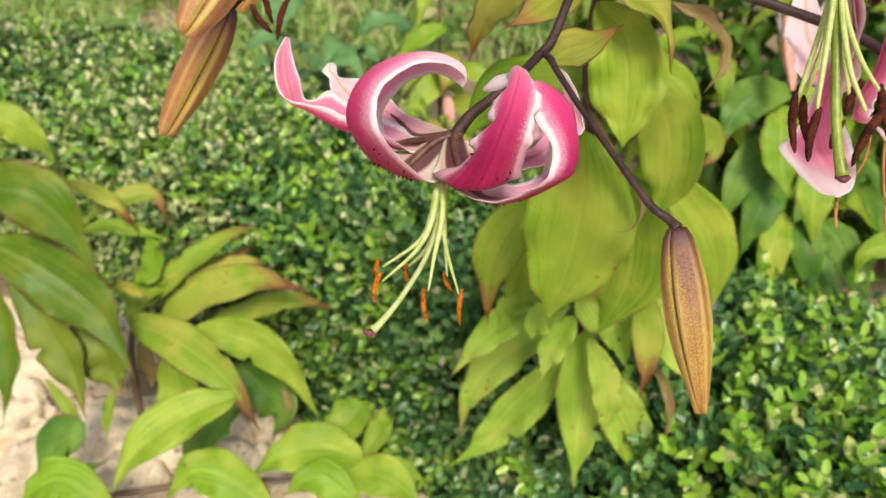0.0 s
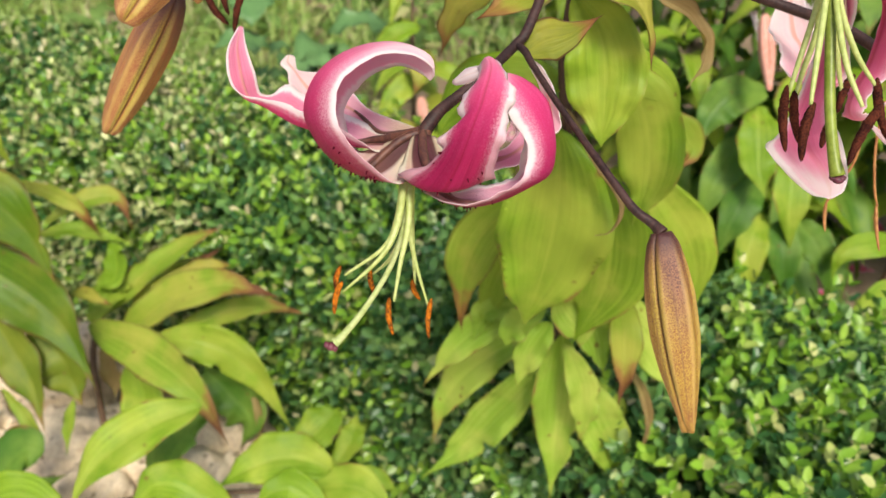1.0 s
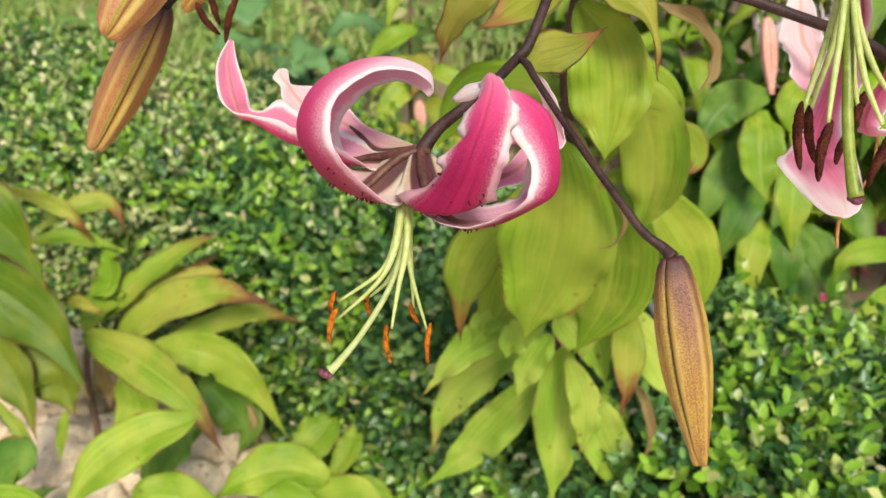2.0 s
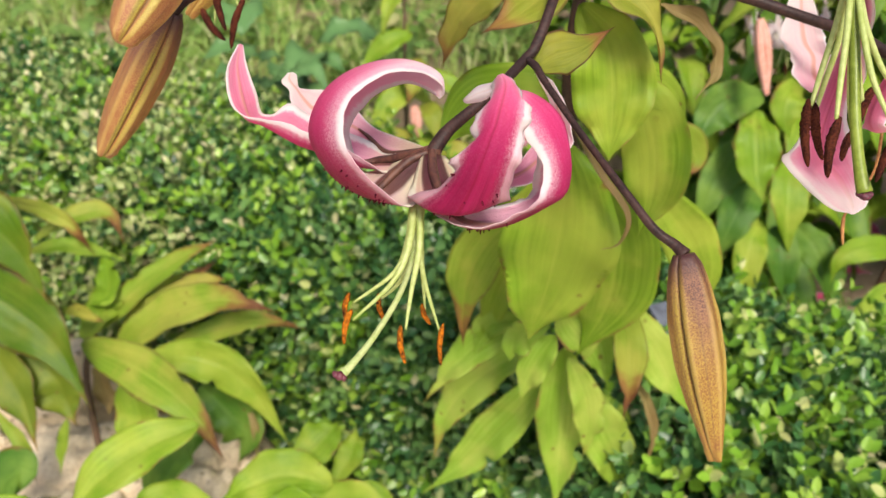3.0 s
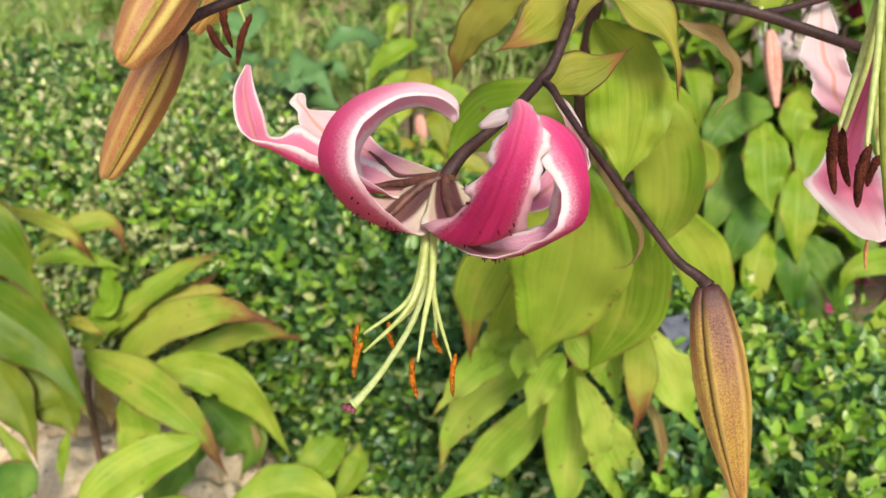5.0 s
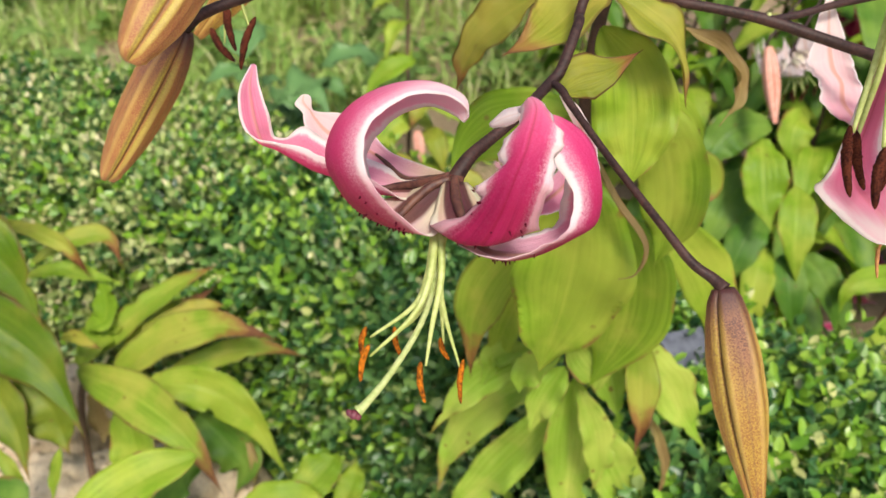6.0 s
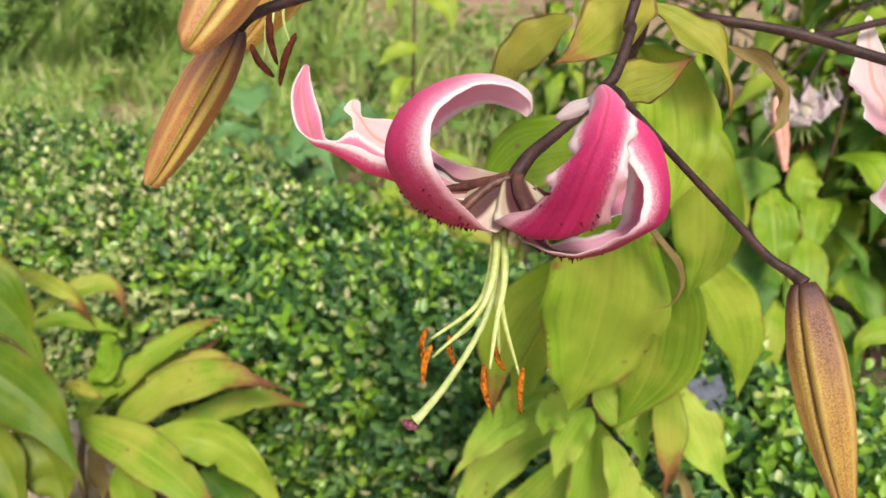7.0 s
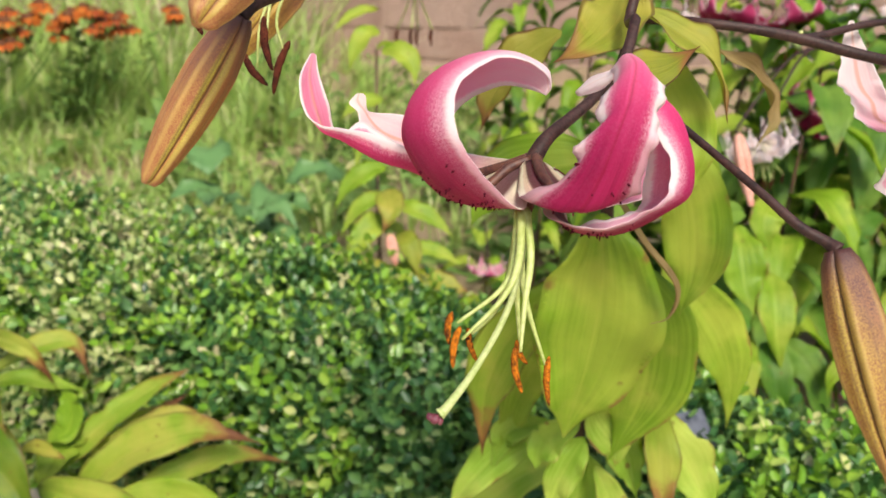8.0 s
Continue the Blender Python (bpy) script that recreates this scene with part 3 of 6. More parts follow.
def leaf_cloud(name, centres, axes, normals, lengths, widths, cup=0.25):
    """Many small pointed-oval leaves in one mesh: base, tip, three points each side, folded along the middle."""
    side = unit(np.cross(axes, normals))
    nor = np.cross(side, axes)
    L, Wd = lengths[:, None], widths[:, None]
    rows = [centres]
    for f, half in ((0.16, 0.34), (0.46, 0.50), (0.80, 0.36)):
        mid = centres + axes * L * f
        rows += [mid + side * Wd * half + nor * Wd * cup * half, mid - nor * Wd * 0.08, mid - side * Wd * half + nor * Wd * cup * half]
    rows.append(centres + axes * L - nor * Wd * 0.12)
    verts = np.stack(rows, 1).reshape(-1, 3)
    base = (np.arange(len(centres)) * 11)[:, None]
    quads = np.concatenate([base + q for q in ([1, 4, 5, 2], [2, 5, 6, 3], [4, 7, 8, 5], [5, 8, 9, 6])]).tolist()
    tris = np.concatenate([base + q for q in ([0, 1, 2], [0, 2, 3], [7, 10, 8], [8, 10, 9])]).tolist()
    return mesh_of(name, verts, quads + tris)


# ---- setting ----
def ground_mesh():
    """One sheet to the horizon, finely uneven near the beds."""
    xs = np.concatenate([[-60, -20, -8], np.linspace(-4.5, 4.5, 91), [8, 20, 60]])
    ys = np.concatenate([[-60, -20, -6], np.linspace(-2.5, 6.5, 91), [10, 25, 60]])
    x, y = np.meshgrid(xs, ys, indexing="ij")
    z = np.array([0.035 * noise.noise(Vector((a * 1.3, b * 1.3, 0))) + 0.018 * noise.noise(Vector((a * 5, b * 5, 3))) for a, b in zip(x.ravel(), y.ravel())])
    k = np.arange(x.size).reshape(x.shape)
    faces = np.stack([k[:-1, :-1], k[1:, :-1], k[1:, 1:], k[:-1, 1:]], -1).reshape(-1, 4).tolist()
    return mesh_of("ground", np.stack([x.ravel(), y.ravel(), z - 0.03], 1), faces)


ground = new("ground", ground_mesh())
ground.data.materials.append(SOIL)
tagged(ground, "bare brown garden soil with patches of low green", "ground", kind="structure")

# line of the clipped hedge, from far left to near right
HEDGE_LINE = glide([(-2.6, 1.27), (-1.5, 1.30), (-0.84, 1.20), (-0.37, 0.95), (-0.005, 0.70), (0.32, 0.445), (0.635, 0.245), (1.06, 0.075), (1.7, -0.08)], 240)
HEDGE_HALF, HEDGE_TOP = 0.165, 0.455


def hedge_points(count, rng, lo=0, hi=239.0):
    """Places on the hedge's skin with the outward way there."""
    s = rng.uniform(lo, hi, count)
    i = s.astype(int).clip(0, 238)
    f = (s - i)[:, None]
    c = HEDGE_LINE[i] * (1 - f) + HEDGE_LINE[i + 1] * f
    tan = unit(HEDGE_LINE[i + 1] - HEDGE_LINE[i])
    across = np.stack([-tan[:, 1], tan[:, 0]], 1)
    run = rng.uniform(-1, 1, count) * (HEDGE_HALF + HEDGE_TOP * 0.95)
    over = np.abs(run) - HEDGE_HALF + 0.05
    w = np.clip(run, -HEDGE_HALF, HEDGE_HALF)
    z = np.where(over > 0, HEDGE_TOP - over, HEDGE_TOP)
    turn = np.clip(over / 0.10, 0, 1) * np.pi / 2
    w = np.where(over > 0, np.sign(run) * (HEDGE_HALF - 0.05 + 0.05 * np.sin(turn)), w)
    z = np.where(over > 0, np.where(over < 0.10, HEDGE_TOP - 0.05 + 0.05 * np.cos(turn), HEDGE_TOP - over + 0.05), z)
    out = np.stack([across[:, 0] * np.sign(run) * np.sin(turn), across[:, 1] * np.sign(run) * np.sin(turn), np.cos(turn)], 1)
    p = np.concatenate([c + across * w[:, None], z[:, None]], 1)
    lump = np.array([0.030 * noise.noise(Vector(q) * 5.0) + 0.022 * noise.noise(Vector(q) * 14.0) + 0.016 * noise.noise(Vector(q) * 27.0) for q in p])
    return p + out * lump[:, None], out


def sprigs(name, count, seed, pairs, size, lean=0.7, lo=0, hi=239.0, sink=0.03):
    """Box shoots: pairs of small leaves up a short twig, wider below."""
    rng = np.random.default_rng(seed)
    p, out = hedge_points(count, rng, lo, hi)
    way = unit(out + lean * rng.normal(0, 0.55, p.shape) + (0, 0, 0.35))
    long = rng.uniform(0.6, 1.25, count) * size * 2.2
    p = p - out * sink * rng.uniform(0.2, 1.6, (count, 1))
    s0 = unit(np.cross(way, rng.normal(0, 1, p.shape)))
    cs, ax, no, le, wi = [], [], [], [], []
    for j in range(pairs):
        f = j / max(1, pairs - 1)
        a = j * np.pi / 2 + rng.normal(0, 0.3, count)
        d = s0 * np.cos(a)[:, None] + np.cross(way, s0) * np.sin(a)[:, None]
        for sign in (1, -1):
            grow = (0.75 + 0.45 * f)
            axis = unit(d * sign + way * grow + rng.normal(0, 0.22, p.shape))
            cs.append(p + way * (long * f)[:, None])
            ax.append(axis)
            no.append(unit(way - axis * (way * axis).sum(1, keepdims=True)))
            k = size * rng.uniform(0.75, 1.2, count) * (1.0 - 0.3 * f)
            le.append(k)
            wi.append(k * rng.uniform(0.50, 0.68, count))
    return leaf_cloud(name, np.concatenate(cs), np.concatenate(ax), np.concatenate(no), np.concatenate(le), np.concatenate(wi))


hedge = thing("box_hedge", "low clipped box hedge with small glossy green leaves", "hedge")


# one closed shell under the leaves; its dark colour holds the shade among twigs
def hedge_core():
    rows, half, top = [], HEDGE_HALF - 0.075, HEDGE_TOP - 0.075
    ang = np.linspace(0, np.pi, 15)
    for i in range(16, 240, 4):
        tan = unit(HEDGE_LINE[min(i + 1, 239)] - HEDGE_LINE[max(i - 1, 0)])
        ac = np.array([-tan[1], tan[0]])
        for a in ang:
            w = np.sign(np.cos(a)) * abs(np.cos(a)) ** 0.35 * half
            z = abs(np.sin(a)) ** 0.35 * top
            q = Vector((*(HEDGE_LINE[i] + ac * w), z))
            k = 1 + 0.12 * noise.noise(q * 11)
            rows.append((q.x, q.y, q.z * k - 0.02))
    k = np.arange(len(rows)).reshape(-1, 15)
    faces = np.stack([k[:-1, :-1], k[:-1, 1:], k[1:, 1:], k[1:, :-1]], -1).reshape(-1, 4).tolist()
    return mesh_of("twig_shade_core", rows, faces)


part("twig_shade_core", hedge_core(), TWIG_SHADE, hedge, "solid dark shell for the twigs and shade inside the hedge")
tagged(part("foliage", sprigs("foliage", 10000, 3, 4, 0.025, lo=14), BOX_LEAF, hedge), kind="stuff")
tagged(part("inner_foliage", sprigs("inner_foliage", 3500, 5, 3, 0.027, lo=14, sink=0.06), BOX_LEAF, hedge), kind="stuff")
tagged(part("young_shoot", sprigs("young_shoot", 650, 9, 4, 0.025, 0.4, lo=60, sink=-0.004), BOX_YOUNG, hedge, "fresh yellow-green shoot tips"), kind="stuff")
tagged(part("young_shoot", sprigs("young_shoot", 950, 19, 4, 0.025, 0.5, lo=150, sink=-0.002), BOX_YOUNG, hedge, "fresh yellow-green shoot tips"), kind="stuff")
tagged(part("pale_shoot", sprigs("pale_shoot", 2300, 12, 3, 0.021, 0.5, lo=30, hi=95, sink=0.0), BOX_PALE, hedge, "cream-edged pale shoot tips"), kind="stuff")
tagged(part("young_shoot", sprigs("young_shoot", 900, 29, 3, 0.023, 0.5, lo=30, hi=120, sink=0.0), BOX_YOUNG, hedge, "fresh yellow-green shoot tips"), kind="stuff")
tagged(part("pale_shoot", sprigs("pale_shoot", 260, 14, 2, 0.019, 0.5, lo=90, sink=0.0), BOX_PALE, hedge, "cream-edged pale shoot tips"), kind="stuff")


# ---- main lily ----
lily = thing("lily_plant", "tall lily with pink flowers, brown buds and yellow-green leaves", "lily", at=(0.10, 0.22, 0.0))
STEM_TOP = (0.105, 0.085, 1.27)
part("stem", tube("stem", local(lily, [(0.17, 0.42, -0.05), (0.165, 0.40, 0.25), (0.1372, 0.3527, 0.5601), (0.1045, 0.2414, 0.8491), (0.0865, 0.1936, 0.9876), STEM_TOP]), [0.0065, 0.006, 0.0055, 0.0048, 0.004, 0.0027], 12, knobs=0.1), STEM, lily)
part("pedicel", tube("pedicel", local(lily, [STEM_TOP, (0.0639, 0.1013, 1.0562), (0.0548, 0.0729, 1.0392), (0.0469, 0.0554, 1.0253), (0.0418, 0.0497, 1.0209), (0.0277, 0.0303, 1.0145), (0.0156, 0.0188, 1.0090), (0.0067, 0.0097, 1.0049), (0.0008, 0.0023, 0.9985)]), [.0025, .0024, .0023, .0024, .0024, .0023, .0025, .0029, .0034], 12, knobs=0.06), STEM, lily)
part("pedicel", tube("pedicel", local(lily, [(0.0418, 0.0497, 1.0209), (0.0456, 0.0425, 1.0211), (0.0495, 0.0326, 1.0178), (0.0620, 0.0050, 1.0087), (0.0776, -0.0240, 0.9977), (0.0871, -0.0380, 0.9904), (0.0946, -0.0441, 0.9871), (0.0976, -0.0477, 0.9854)]), [.0015, .0018, .0016, .0015, .0016, .0018, .0021, .0029], 12, knobs=0.06), STEM, lily)
bud(lily, (0.0973, -0.0476, 0.9856), (0.1123, -0.0909, 0.9192), 0.0092, phase=-0.48, label="hanging olive and maroon closed bud")
# small bract at the fork
leaf(lily, [(0.0465, 0.0513, 1.0162), (0.0558, 0.0565, 1.0201), (0.0687, 0.0600, 1.0232), (0.0839, 0.0666, 1.0305)], 0.0205, (-.1, -.75, .65), BRACT, fold=0.12, wave=0.02, broad=.38, name="bract", label="small pointed yellow-green bract")

flower = part("flower", tube("flower", local(lily, [(0.0013, 0.0031, 1.0002), (0.0011, 0.0009, 0.9971), (-0.0003, -0.0061, 0.9883), (-0.0020, -0.0111, 0.9832)]), [.0036, .0034, .0024, .0016], 14), MIDRIB, lily, "drooping pink lily flower with curled petals")


def petal_here(*a, **k):
    return tepal(flower, *a, **k)


# front left petal, curled into a loop
petal_here([(0.0008, -0.0021, 0.9990), (-0.0028, -0.0122, 0.9936), (-0.0049, -0.0238, 0.9912), (-0.0103, -0.0295, 0.9935), (-0.0185, -0.0308, 1.0020), (-0.0251, -0.0312, 1.0100), (-0.0288, -0.0310, 1.0152), (-0.0309, -0.0295, 1.0208), (-0.0319, -0.0260, 1.0273), (-0.0308, -0.0227, 1.0319), (-0.0269, -0.0183, 1.0361), (-0.0216, -0.0140, 1.0387), (-0.0146, -0.0093, 1.0400), (-0.0081, -0.0052, 1.0389), (-0.0019, -0.0012, 1.0359), (0.0037, 0.0005, 1.0314), (0.0057, 0.0013, 1.0274)],
           [(-0.0012, 0.0044, 0.9977), (-0.0104, 0.0075, 0.9935), (-0.0205, 0.0104, 0.9872), (-0.0275, 0.0106, 0.9841), (-0.0318, 0.0127, 0.9870), (-0.0333, 0.0139, 0.9920), (-0.0346, 0.0150, 0.9969), (-0.0348, 0.0154, 1.0009), (-0.0341, 0.0155, 1.0044), (-0.0322, 0.0166, 1.0076), (-0.0291, 0.0169, 1.0115), (-0.0242, 0.0182, 1.0167), (-0.0170, 0.0177, 1.0210), (-0.0097, 0.0152, 1.0244), (-0.0035, 0.0105, 1.0248), (0.0013, 0.0053, 1.0245), (0.0037, 0.0015, 1.0243)],
           None, middle=[(-0.0001, 0.0010, 0.9981), (-0.0087, -0.0012, 0.9950), (-0.0162, -0.0063, 0.9898), (-0.0231, -0.0128, 0.9875), (-0.0324, -0.0140, 0.9911), (-0.0403, -0.0128, 0.9978), (-0.0458, -0.0095, 1.0057), (-0.0481, -0.0067, 1.0113), (-0.0474, -0.0034, 1.0176), (-0.0438, 0.0005, 1.0246), (-0.0377, 0.0033, 1.0302), (-0.0300, 0.0061, 1.0341), (-0.0204, 0.0070, 1.0370), (-0.0105, 0.0075, 1.0376), (-0.0023, 0.0072, 1.0355), (0.0040, 0.0048, 1.0322), (0.0050, 0.0015, 1.0260)],
           ruffle=.0003, papillae=60, margin=.06, rib=.30, tint=((1, 1, 1, .95, .65, .32, .12, .03, 0, 0, 0), (0, 0, 0, 0, 0, .03, .10, .24, .48, .8, 1), (.7, .75, .6, .5, .45, .45, .5, .5, .55, .65, .85)))
# far left petal with an upturned tip
petal_here([(0.0006, 0.0011, 0.9982), (-0.0101, 0.0016, 0.9921), (-0.0191, 0.0011, 0.9897), (-0.0263, 0.0037, 0.9933), (-0.0352, 0.0068, 0.9976), (-0.0448, 0.0095, 1.0013), (-0.0548, 0.0115, 1.0040), (-0.0604, 0.0130, 1.0060), (-0.0699, 0.0140, 1.0074), (-0.0789, 0.0146, 1.0083), (-0.0842, 0.0175, 1.0122), (-0.0868, 0.0232, 1.0185), (-0.0868, 0.0300, 1.0244), (-0.0835, 0.0378, 1.0300)],
           [(0.0005, 0.0056, 0.9976), (-0.0083, 0.0127, 0.9938), (-0.0199, 0.0189, 0.9887), (-0.0269, 0.0273, 0.9900), (-0.0373, 0.0314, 0.9923), (-0.0477, 0.0341, 0.9944), (-0.0583, 0.0373, 1.0004), (-0.0642, 0.0369, 1.0033), (-0.0703, 0.0305, 1.0013), (-0.0748, 0.0282, 1.0032), (-0.0759, 0.0299, 1.0106), (-0.0782, 0.0323, 1.0174), (-0.0803, 0.0357, 1.0237), (-0.0813, 0.0387, 1.0296)],
           None, middle=[(0.0005, 0.0036, 0.9983), (-0.0104, 0.0070, 0.9927), (-0.0205, 0.0114, 0.9886), (-0.0299, 0.0115, 0.9870), (-0.0391, 0.0138, 0.9885), (-0.0465, 0.0155, 0.9908), (-0.0564, 0.0174, 0.9934), (-0.0636, 0.0186, 0.9968), (-0.0718, 0.0195, 1.0014), (-0.0781, 0.0194, 1.0046), (-0.0811, 0.0237, 1.0107), (-0.0832, 0.0295, 1.0168), (-0.0841, 0.0341, 1.0233), (-0.0826, 0.0391, 1.0302)],
           ruffle=.0003, margin=.12, rib=.34, tint=((1, 1, .9, .6, .35, .15, .05, 0, 0, 0), (0, 0, 0, 0, 0, 0, 0, .2, .4, .8), (.3, .3, .3, .25, .25, .25, .25, .25, .25, .3)))
# back left petal, pale, tip bent up
petal_here([(0.0017, 0.0031, 0.9975), (-0.0096, 0.0127, 0.9904), (-0.0214, 0.0202, 0.9870), (-0.0321, 0.0282, 0.9879), (-0.0430, 0.0341, 0.9892), (-0.0511, 0.0388, 0.9923), (-0.0589, 0.0407, 0.9949), (-0.0643, 0.0450, 0.9991), (-0.0657, 0.0496, 1.0037), (-0.0694, 0.0518, 1.0068), (-0.0668, 0.0541, 1.0100)],
           [(0.0021, 0.0059, 0.9980), (-0.0076, 0.0211, 0.9934), (-0.0175, 0.0309, 0.9916), (-0.0265, 0.0374, 0.9921), (-0.0340, 0.0450, 0.9957), (-0.0420, 0.0531, 1.0001), (-0.0496, 0.0553, 1.0014), (-0.0583, 0.0545, 1.0020), (-0.0619, 0.0533, 1.0037), (-0.0624, 0.0545, 1.0087), (-0.0635, 0.0543, 1.0102)],
           None, middle=[(0.0017, 0.0045, 0.9978), (-0.0111, 0.0164, 0.9887), (-0.0205, 0.0241, 0.9856), (-0.0304, 0.0362, 0.9886), (-0.0394, 0.0435, 0.9902), (-0.0486, 0.0482, 0.9916), (-0.0560, 0.0502, 0.9943), (-0.0609, 0.0523, 0.9990), (-0.0632, 0.0528, 1.0030), (-0.0660, 0.0535, 1.0074), (-0.0653, 0.0544, 1.0104)],
           ruffle=.0002, rib=.34, tint=((.8, .5, .1, 0, 0), (0, 0, 0, .3, 1), (.35, .45, .55, .7, .85, .95, 1, 1)))
# front right petal, ruffled
petal_here([(0.0065, 0.0011, 0.9982), (0.0136, -0.0083, 0.9955), (0.0238, -0.0226, 0.9929), (0.0303, -0.0315, 0.9993), (0.0304, -0.0377, 1.0061), (0.0322, -0.0377, 1.0145), (0.0336, -0.0353, 1.0213), (0.0355, -0.0324, 1.0269), (0.0364, -0.0288, 1.0319), (0.0360, -0.0250, 1.0355), (0.0336, -0.0194, 1.0381), (0.0292, -0.0134, 1.0396), (0.0249, -0.0071, 1.0362), (0.0184, -0.0038, 1.0323), (0.0139, -0.0045, 1.0280)],
           [(-0.0038, 0.0001, 0.9986), (-0.0063, -0.0109, 0.9954), (-0.0078, -0.0224, 0.9948), (-0.0072, -0.0282, 0.9971), (0.0025, -0.0313, 1.0030), (0.0089, -0.0308, 1.0104), (0.0097, -0.0297, 1.0154), (0.0156, -0.0286, 1.0203), (0.0166, -0.0256, 1.0262), (0.0196, -0.0219, 1.0313), (0.0231, -0.0155, 1.0350), (0.0237, -0.0119, 1.0365), (0.0224, -0.0117, 1.0316), (0.0191, -0.0090, 1.0285), (0.0146, -0.0059, 1.0261)],
           None, middle=[(0.0008, -0.0021, 1.0006), (0.0019, -0.0157, 0.9973), (0.0055, -0.0303, 0.9959), (0.0100, -0.0390, 0.9958), (0.0161, -0.0388, 1.0080), (0.0196, -0.0374, 1.0184), (0.0218, -0.0361, 1.0253), (0.0242, -0.0338, 1.0318), (0.0257, -0.0302, 1.0367), (0.0271, -0.0263, 1.0405), (0.0275, -0.0222, 1.0427), (0.0259, -0.0159, 1.0428), (0.0239, -0.0133, 1.0362), (0.0186, -0.0091, 1.0319), (0.0133, -0.0052, 1.0269)],
           ruffle=.0016, papillae=14, margin=0.19, rib=0.26, dots=(.1, .9), tint=((1, 1, 1, 1, .7, .36, .15, .05, 0, 0, 0), (0, 0, 0, 0, 0, .03, .10, .20, .45, 1, 1), (.15, .2, .3, .4, .6, .8, 1, 1)))
# lower right petal sweeping out and up
petal_here([(0.0093, 0.0014, 0.9970), (0.0138, -0.0022, 0.9818), (0.0163, -0.0068, 0.9754), (0.0246, -0.0052, 0.9777), (0.0342, -0.0042, 0.9790), (0.0407, -0.0039, 0.9812), (0.0437, -0.0018, 0.9858), (0.0440, 0.0005, 0.9906), (0.0453, 0.0036, 0.9983), (0.0449, 0.0067, 1.0060), (0.0423, 0.0091, 1.0126), (0.0396, 0.0098, 1.0187), (0.0363, 0.0057, 1.0250)],
           [(0.0047, -0.0033, 0.9990), (0.0014, -0.0215, 0.9893), (0.0040, -0.0301, 0.9893), (0.0139, -0.0359, 0.9881), (0.0269, -0.0356, 0.9903), (0.0365, -0.0337, 0.9945), (0.0429, -0.0299, 0.9998), (0.0442, -0.0252, 1.0063), (0.0418, -0.0215, 1.0131), (0.0366, -0.0197, 1.0189), (0.0338, -0.0165, 1.0234), (0.0329, -0.0113, 1.0271), (0.0340, -0.0039, 1.0288)],
           None, middle=[(0.0077, -0.0031, 0.9976), (0.0080, -0.0124, 0.9865), (0.0128, -0.0210, 0.9814), (0.0231, -0.0232, 0.9801), (0.0344, -0.0228, 0.9823), (0.0471, -0.0199, 0.9880), (0.0550, -0.0175, 0.9931), (0.0568, -0.0132, 1.0006), (0.0560, -0.0087, 1.0086), (0.0533, -0.0037, 1.0172), (0.0481, -0.0007, 1.0230), (0.0410, 0.0010, 1.0270), (0.0359, 0.0018, 1.0282)],
           ruffle=.0006, papillae=44, margin=.10, dots=(.4, .9), tint=((1, 1, 1, 1, .8, .48, .2, .08, 0, 0), (0, 0, 0, 0, 0, 0, 0, .04, .12, .4), (.6, .6, .5, .4, .35, .35, .4)))
# back right petal, pale
petal_here([(0.0088, 0.0019, 0.9959), (0.0249, 0.0170, 0.9826), (0.0381, 0.0281, 0.9775), (0.0464, 0.0404, 0.9808), (0.0545, 0.0477, 0.9859), (0.0556, 0.0515, 0.9928), (0.0545, 0.0518, 1.0000), (0.0491, 0.0526, 1.0095), (0.0467, 0.0521, 1.0139)],
           [(0.0094, -0.0012, 0.9951), (0.0259, 0.0038, 0.9815), (0.0386, 0.0108, 0.9775), (0.0522, 0.0209, 0.9778), (0.0614, 0.0310, 0.9849), (0.0653, 0.0347, 0.9884), (0.0619, 0.0442, 0.9997), (0.0559, 0.0499, 1.0093), (0.0482, 0.0524, 1.0144)],
           None, middle=[(0.0091, 0.0003, 0.9955), (0.0255, 0.0113, 0.9816), (0.0386, 0.0213, 0.9767), (0.0495, 0.0323, 0.9782), (0.0585, 0.0411, 0.9852), (0.0615, 0.0450, 0.9905), (0.0585, 0.0490, 0.9995), (0.0528, 0.0523, 1.0092), (0.0475, 0.0522, 1.0141)],
           ruffle=.0006, tint=((.8, .5, .2, .1, 0), (0, 0, 0, .3, 1), (.3, .3, .4, .6, .7, .9, 1)))

# style and stamens of the main flower
part("style", tube("style", local(flower, [(-0.0040, -0.0162, 0.9880), (-0.0055, -0.0253, 0.9704), (-0.0112, -0.0331, 0.9528), (-0.0224, -0.0420, 0.9354), (-0.0323, -0.0479, 0.9239), (-0.0351, -0.0495, 0.9218)]), [.0014, .0012, .0012, .0013, .0017, .0023], 12), STYLE, flower, "pale green curved style")
for k, (dx, dz, s) in enumerate(((0, 0, 1.0), (-.0017, .0008, .8), (.0015, -.0009, .8))):
    st = ball(0.0021 * s, 0.8, k, 0.4)
    ob = part("stigma", st, STIGMA, flower, "dark purple stigma")
    ob.location = local(flower, (-0.0367, -0.0503, 0.9206)) + (dx, 0, dz)
